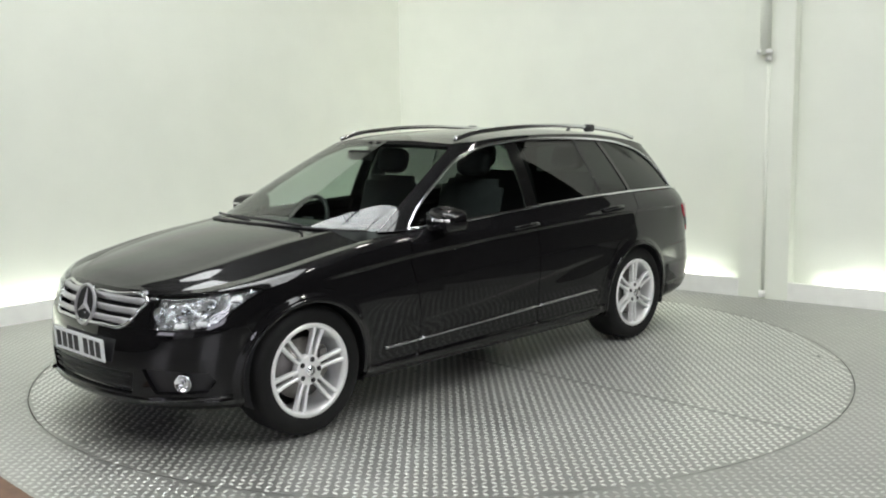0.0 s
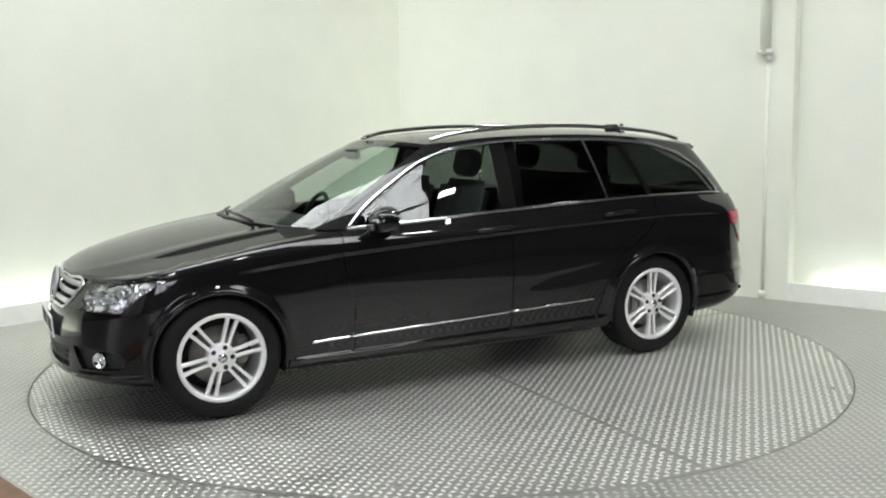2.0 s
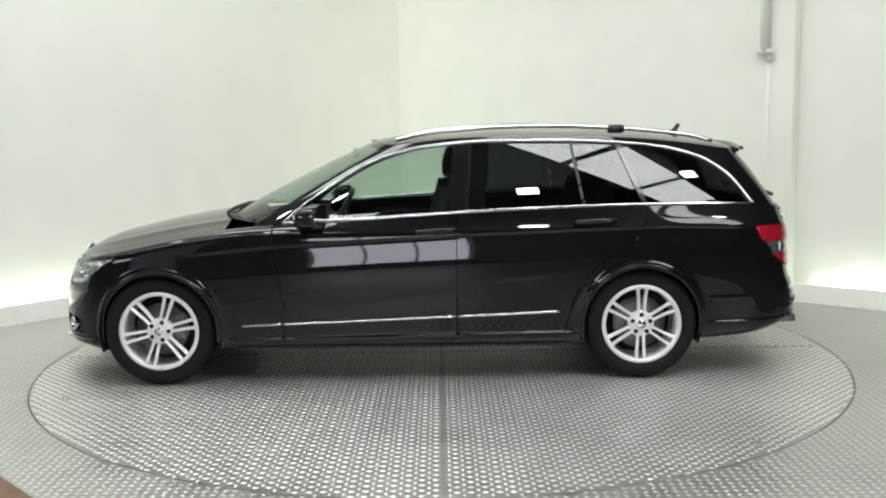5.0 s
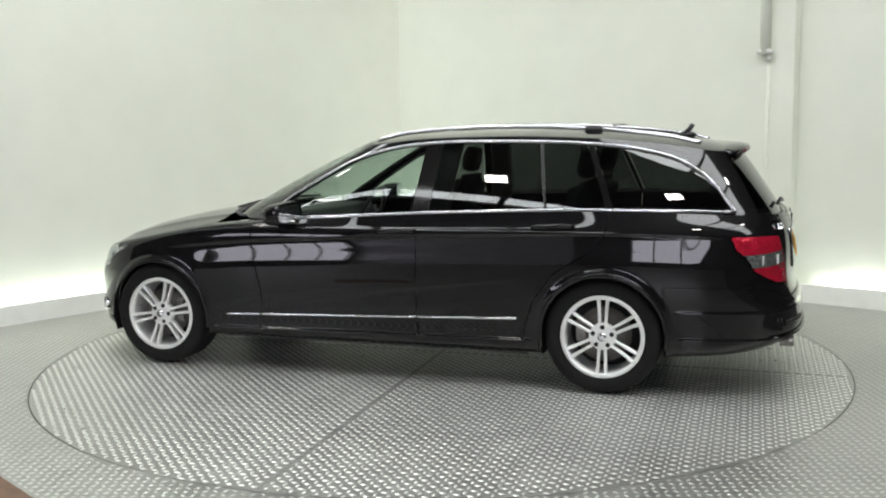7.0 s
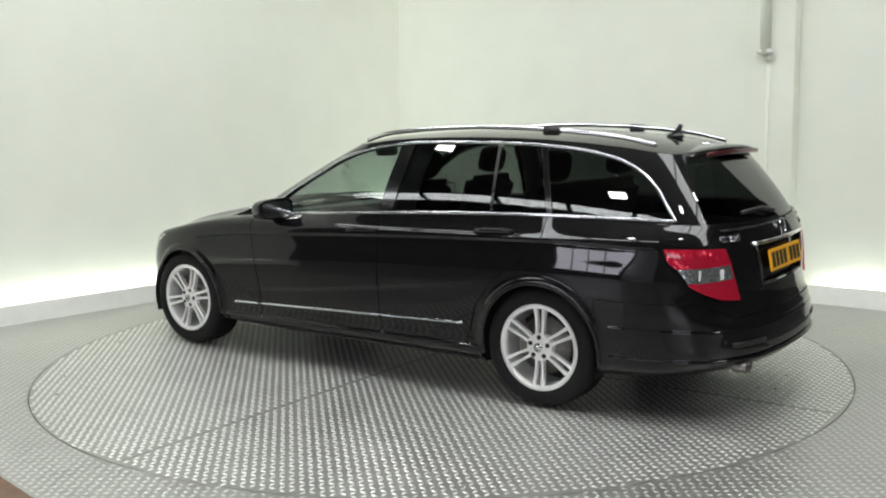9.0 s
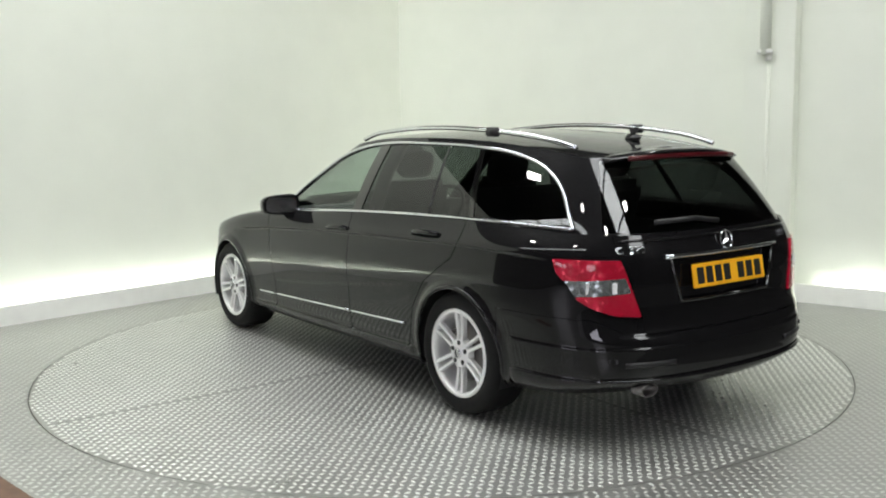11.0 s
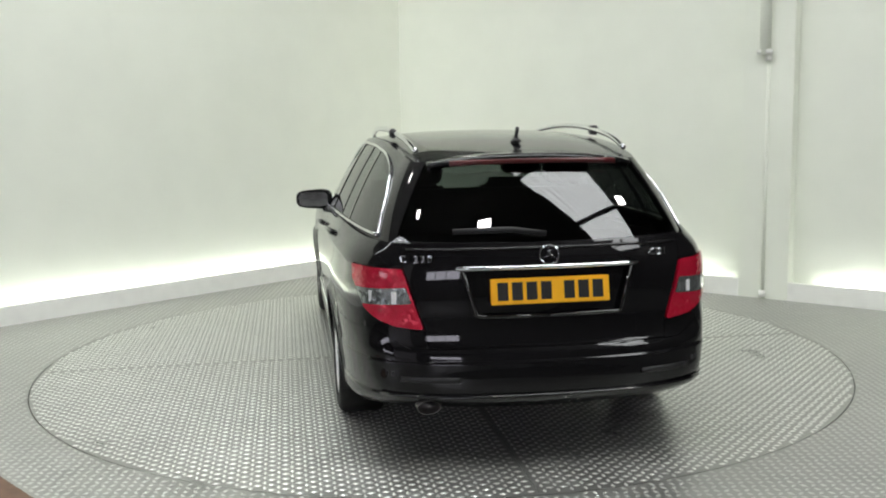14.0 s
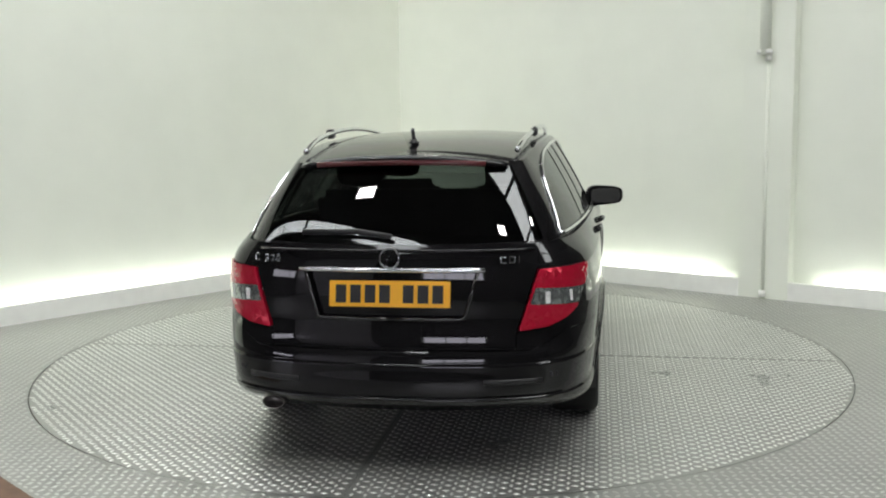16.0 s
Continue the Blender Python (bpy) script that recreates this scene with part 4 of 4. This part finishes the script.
# rear: bright bar, badges, wiper, exhaust, reflectors
bm = bmesh.new()
part("tailgate_bar", tube(bm, [on_end(-1, -0.40 + 0.80 * i / 16, 0.864, 0.004) for i in range(17)], 0.011, 0.010), CHROME, car, "chrome bar above the plate")
bm = bmesh.new()
part("tailgate_ledge", tube(bm, [on_end(-1, -0.60 + 1.20 * i / 20, 0.943, 0.002) for i in range(21)], 0.007, 0.006), PAINT, car)
rim = [(0.372, 0.858), (0.345, 0.76), (0.318, 0.664), (0.30, 0.658), (0.15, 0.657), (0.0, 0.657)]
pts = [on_end(-1, py, pz, 0.001) for py, pz in rim]
bm = bmesh.new()
tube(bm, pts, 0.009)
tube(bm, [Vector((p.x, -p.y, p.z)) for p in pts], 0.009)
part("recess_rim", bm, GLOSSBLACK, car)
badge(on_end(-1, 0, 0.915, 0.012), 0.042, 12, CHROME, car, -1)


def lettering(word, y_start, zc, height, material, parent, label):
    """Raised letters on the tailgate, read from behind; y_start is where the first one begins."""
    cu = bpy.data.curves.new("lettering", "FONT")
    cu.body, cu.size, cu.extrude, cu.space_character = word, height * 1.4, 0.002, 1.35
    tmp = bpy.data.objects.new("lettering", cu)
    scene.collection.objects.link(tmp)
    bpy.context.view_layer.update()
    me = bpy.data.meshes.new_from_object(tmp.evaluated_get(bpy.context.evaluated_depsgraph_get()))
    bpy.data.objects.remove(tmp)
    for w_ in me.vertices:
        p = on_end(-1, y_start - w_.co.x, zc - height / 2 + w_.co.y, 0.004)
        w_.co = p - Vector((w_.co.z, 0, 0))
    me.materials.append(material)
    ob = new("lettering", me)
    ob.parent = parent
    return tagged(ob, label)


lettering("C 220", 0.63, 0.905, 0.030, CHROME, car, "chrome model lettering")
lettering("CDI", -0.46, 0.905, 0.030, CHROME, car, "chrome engine lettering")
for sg in (1, -1):
    bm = bmesh.new()
    pts = [on_end(-1, sg * (0.40 + 0.24 * i / 6), 0.40, 0.002) for i in range(7)]
    part("reflector", tube(bm, pts, 0.006, 0.012), BLACK, car, "dark bumper reflector")
bm = bmesh.new()
pts = [on_end(-1, -0.72 + 1.44 * i / 24, 0.325, 0.003) for i in range(25)]
part("bumper_step", tube(bm, pts, 0.012, 0.010), PAINT, car)
bm = bmesh.new()
lathe(bm, [(0.001, -0.07), (0.034, -0.07), (0.0345, -0.004), (0.036, 0.0), (0.038, -0.003), (0.038, -0.07)], 28)
ob = part("exhaust_pipe", bm, BRAKE, car, "chrome oval tailpipe")
ob.matrix_local = Matrix.Translation((-2.365, 0.53, 0.280)) @ pose(0, 0, 0, 0, 0, 90) @ Matrix.Diagonal((1.35, 1, 0.8, 1))

# roof: spoiler, third brake light, rails, aerial
bm = bmesh.new()
n = 24
rows3 = []
for i in range(n + 1):
    yy = -0.47 + 0.94 * i / n
    e = abs(yy) / 0.47
    zt = 1.331 - 0.035 * e**2.4
    xb = -2.112 + 0.075 * e**2.6
    rows3.append([bm.verts.new(p) for p in ((-1.93 + 0.02 * e, yy, zt + 0.018 - 0.01 * e), (xb + 0.04, yy, zt + 0.006), (xb, yy, zt - 0.006), (xb + 0.004, yy, zt - 0.016), (xb + 0.06, yy, zt - 0.034), (-1.95, yy, zt - 0.03))])
for a, b in zip(rows3, rows3[1:]):
    for k in range(6):
        bm.faces.new((a[k], a[(k + 1) % 6], b[(k + 1) % 6], b[k]))
bm.faces.new(rows3[0])
bm.faces.new(rows3[-1][::-1])
bmesh.ops.recalc_face_normals(bm, faces=bm.faces[:])
part("roof_spoiler", bm, PAINT, car, "glossy black roof spoiler")
bm = bmesh.new()
part("brake_light", tube(bm, [(-2.106 + 0.05 * (abs(-0.38 + 0.76 * i / 12) / 0.52) ** 2.2, -0.38 + 0.76 * i / 12, 1.305 - 0.016 * (abs(-0.38 + 0.76 * i / 12) / 0.52) ** 2) for i in range(13)], 0.007, 0.012), DEEPRED, car, "dark red third brake light")
rail = [(0.02, 0.52, 1.392), (-0.12, 0.53, 1.425), (-0.35, 0.54, 1.447), (-0.7, 0.545, 1.462), (-1.1, 0.54, 1.455), (-1.45, 0.528, 1.43), (-1.72, 0.512, 1.395), (-1.86, 0.50, 1.362)]
rail = [(px, py, pz - 0.014) for px, py, pz in rail]
rp = spline(rail, np.linspace(0, 7, 43))
for sg, q in both(rp):
    bm = bmesh.new()
    r_ob = part("roof_rail", tube(bm, q, 0.013, 0.013, 10), CHROME, car, "satin chrome roof rail")
    bm = bmesh.new()
    box(bm, (-1.28, sg * 0.54, 1.425), (0.10, 0.03, 0.05), None, 0.008)
    part("rail_foot", bm, BLACK, r_ob)
bm = bmesh.new()
box(bm, (-1.755, 0, 1.385), (0.10, 0.035, 0.03), None, 0.01)
tube(bm, [(-1.735, 0, 1.39), (-1.765, 0, 1.415), (-1.785, 0, 1.446)], 0.009, 0.014, up=(1, 0, 0))
part("aerial", bm, BLACK, car, "black stub aerial")

# wipers
bm = bmesh.new()
tube(bm, [(-2.30, 0.0, 1.0), (-2.285, 0.15, 1.02), (-2.265, 0.40, 1.015)], 0.008, 0.012)
part("rear_wiper", bm, BLACK, car)
for pts in ([(1.06, 0.40, 0.953), (1.065, 0.1, 0.966), (1.045, -0.25, 0.968)], [(1.08, -0.05, 0.955), (1.02, -0.35, 0.962), (0.93, -0.58, 0.955)]):
    bm = bmesh.new()
    part("front_wiper", tube(bm, pts, 0.007, 0.008), BLACK, car)
bm = bmesh.new()
part("scuttle", tube(bm, [(0.86, 0.69, 0.925), (0.98, 0.55, 0.935), (1.07, 0.3, 0.944), (1.10, 0, 0.948), (1.07, -0.3, 0.944), (0.98, -0.55, 0.935), (0.86, -0.69, 0.925)], 0.02, 0.006), BLACK, car)

# door mirrors and handles
for sg in (1, -1):
    bm = bmesh.new()
    mm = Matrix.Translation((0.475, sg * 0.905, 0.965)) @ pose(0, 0, 0, 0, 0, -12 * sg)
    bmesh.ops.create_uvsphere(bm, u_segments=32, v_segments=20, radius=1)
    for w_ in bm.verts:
        q = [math.copysign(abs(k) ** 0.55, k) for k in w_.co]
        q = Vector((max(q[0] * 0.090, -0.042), q[1] * 0.122, q[2] * 0.066))
        q.z *= 1.0 - 0.12 * sg * q.y / 0.11
        q.z -= 0.12 * max(0.0, q.x)
        w_.co = mm @ q
    mir = part("door_mirror", bm, PAINT, car, "black door mirror")
    bm = bmesh.new()
    ring_ = [(math.copysign(abs(math.cos(a)) ** 0.5, math.cos(a)), math.copysign(abs(math.sin(a)) ** 0.5, math.sin(a))) for a in (2 * math.pi * k / 36 for k in range(36))]
    ends = [[bm.verts.new(mm @ Vector((x_, 0.100 * a, 0.05 * z_))) for a, z_ in ring_] for x_ in (-0.040, -0.045)]
    for k in range(36):
        bm.faces.new((ends[0][k], ends[0][(k + 1) % 36], ends[1][(k + 1) % 36], ends[1][k]))
    bm.faces.new(ends[1])
    bmesh.ops.recalc_face_normals(bm, faces=bm.faces[:])
    part("mirror_glass", bm, CHROME, mir, "mirror glass", smooth=False)
    bm = bmesh.new()
    tube(bm, [(0.52, sg * 0.80, 0.915), (0.505, sg * 0.84, 0.922), (0.49, sg * 0.87, 0.93)], 0.03, 0.018)
    part("mirror_arm", bm, BLACK, mir)
    bm = bmesh.new()
    tube(bm, [mm @ Vector((0.090 * (1 - (yy / 0.135) ** 4) ** 0.5 + 0.002, yy * sg, 0.006)) for yy in (-0.03, 0.0, 0.03, 0.06, 0.09, 0.112)], 0.004, 0.008)
    part("indicator", bm, FACETS, mir, "slim clear indicator in the mirror")
    for hx, hz in ((-0.21, 0.862), (-1.11, 0.90)):
        pts = [on(LOW, hx + 0.115 - 0.23 * i / 10, hz + 0.008 * i / 10, 0.005 + 0.022 * math.sin(math.pi * i / 10) ** 0.5) for i in range(11)]
        bm = bmesh.new()
        part("door_handle", tube(bm, [(p[0], sg * p[1], p[2]) for p in pts], 0.010, 0.013), PAINT, (front_doors if hx > -0.5 else rear_doors)[0 if sg > 0 else 1], "black door handle")

# cabin
bm = bmesh.new()
box(bm, (-0.65, 0, 0.42), (3.3, 1.40, 0.06), None, 0.02)
part("cabin_floor", bm, FABRIC, car, smooth=False)
bm = bmesh.new()
box(bm, (0.70, 0, 0.78), (0.42, 1.42, 0.26), None, 0.06, 3)
part("dashboard", bm, BLACK, car, "dark dashboard")
bm = bmesh.new()
n = 28
tube(bm, [Matrix.Translation((0.44, -0.37, 0.86)) @ pose(0, 0, 0, 0, -25, 0) @ Vector((0, 0.185 * math.cos(2 * math.pi * k / n), 0.185 * math.sin(2 * math.pi * k / n))) for k in range(n + 1)], 0.015, up=(1, 0, 0))
box(bm, (0, 0, 0), (0.05, 0.14, 0.12), Matrix.Translation((0.45, -0.37, 0.85)) @ pose(0, 0, 0, 0, -25, 0), 0.02)
part("steering_wheel", bm, BLACK, car, "black steering wheel")


def seat(cx, cy, w, rest):
    st = new("seat")
    st.parent = car
    bm = bmesh.new()
    box(bm, (cx + 0.18, cy, 0.55), (0.52, w, 0.16), None, 0.05, 3)
    part("cushion", bm, FABRIC, st)
    bm = bmesh.new()
    box(bm, (0, 0, 0.30), (0.13, w, 0.60), Matrix.Translation((cx - 0.06, cy, 0.55)) @ pose(0, 0, 0, 0, -16, 0), 0.05, 3)
    part("backrest", bm, FABRIC, st)
    for hy in rest:
        bm = bmesh.new()
        bmesh.ops.create_uvsphere(bm, u_segments=24, v_segments=14, radius=1)
        hm = Matrix.Translation((cx - 0.06, cy, 0.55)) @ pose(0, 0, 0, 0, -14, 0)
        for w_ in bm.verts:
            q = [math.copysign(abs(k) ** 0.6, k) for k in w_.co]
            w_.co = hm @ Vector((q[0] * 0.05, hy + q[1] * 0.125, 0.70 + q[2] * 0.085))
        part("headrest", bm, FABRIC, st)


seat(-0.08, 0.37, 0.50, (0,))
seat(-0.08, -0.37, 0.50, (0,))
seat(-1.0, 0.0, 1.28, (-0.4, 0.4))
bm = bmesh.new()
box(bm, (0, 0, 0), (0.03, 0.22, 0.06), Matrix.Translation((0.30, 0, 1.29)) @ pose(0, 0, 0, 0, 10, 0), 0.012)
part("inside_mirror", bm, BLACK, car, smooth=False)
panel("roof_lining", ROOF, np.full(len(ROOF["V"]), 1.0), LINING, car, "pale grey roof lining", -0.035, 0.0, sides=(0,))
for sg in (1, -1):
    bm = bmesh.new()
    tube(bm, [(-0.42, sg * 0.745, 0.95), (-0.44, sg * 0.665, 1.18), (-0.46, sg * 0.555, 1.36)], 0.07, 0.02, up=(0, 1, 0))
    part("pillar_trim", bm, LINING, car, "pale grey inner pillar trim")
bm = bmesh.new()
box(bm, (-1.75, 0, 0.88), (0.95, 1.30, 0.02), None, 0.008)
part("load_cover", bm, FABRIC, car, smooth=False)


def motions():
    turns = [(0.0, 225.16), (1.0, 216.28), (2.0, 207.16), (3.0, 197.97), (4.0, 188.83), (5.25, 177.6), (6.5, 166.45), (7.5, 157.3), (8.2, 150.91), (9.25, 141.45),
             (10.3, 132.01), (11.0, 125.73), (12.0, 116.97), (13.0, 108.11), (14.0, 98.96), (15.0, 89.87), (16.0, 80.54)]
    walk(car, [(t, pose(0, 0, 0.002, 0, 0, a) @ pose(0.232, -0.1366, 0)) for t, a in turns])
    walk(table, [(t, pose(0, 0, 0, 0, 0, a)) for t, a in turns])


motions()
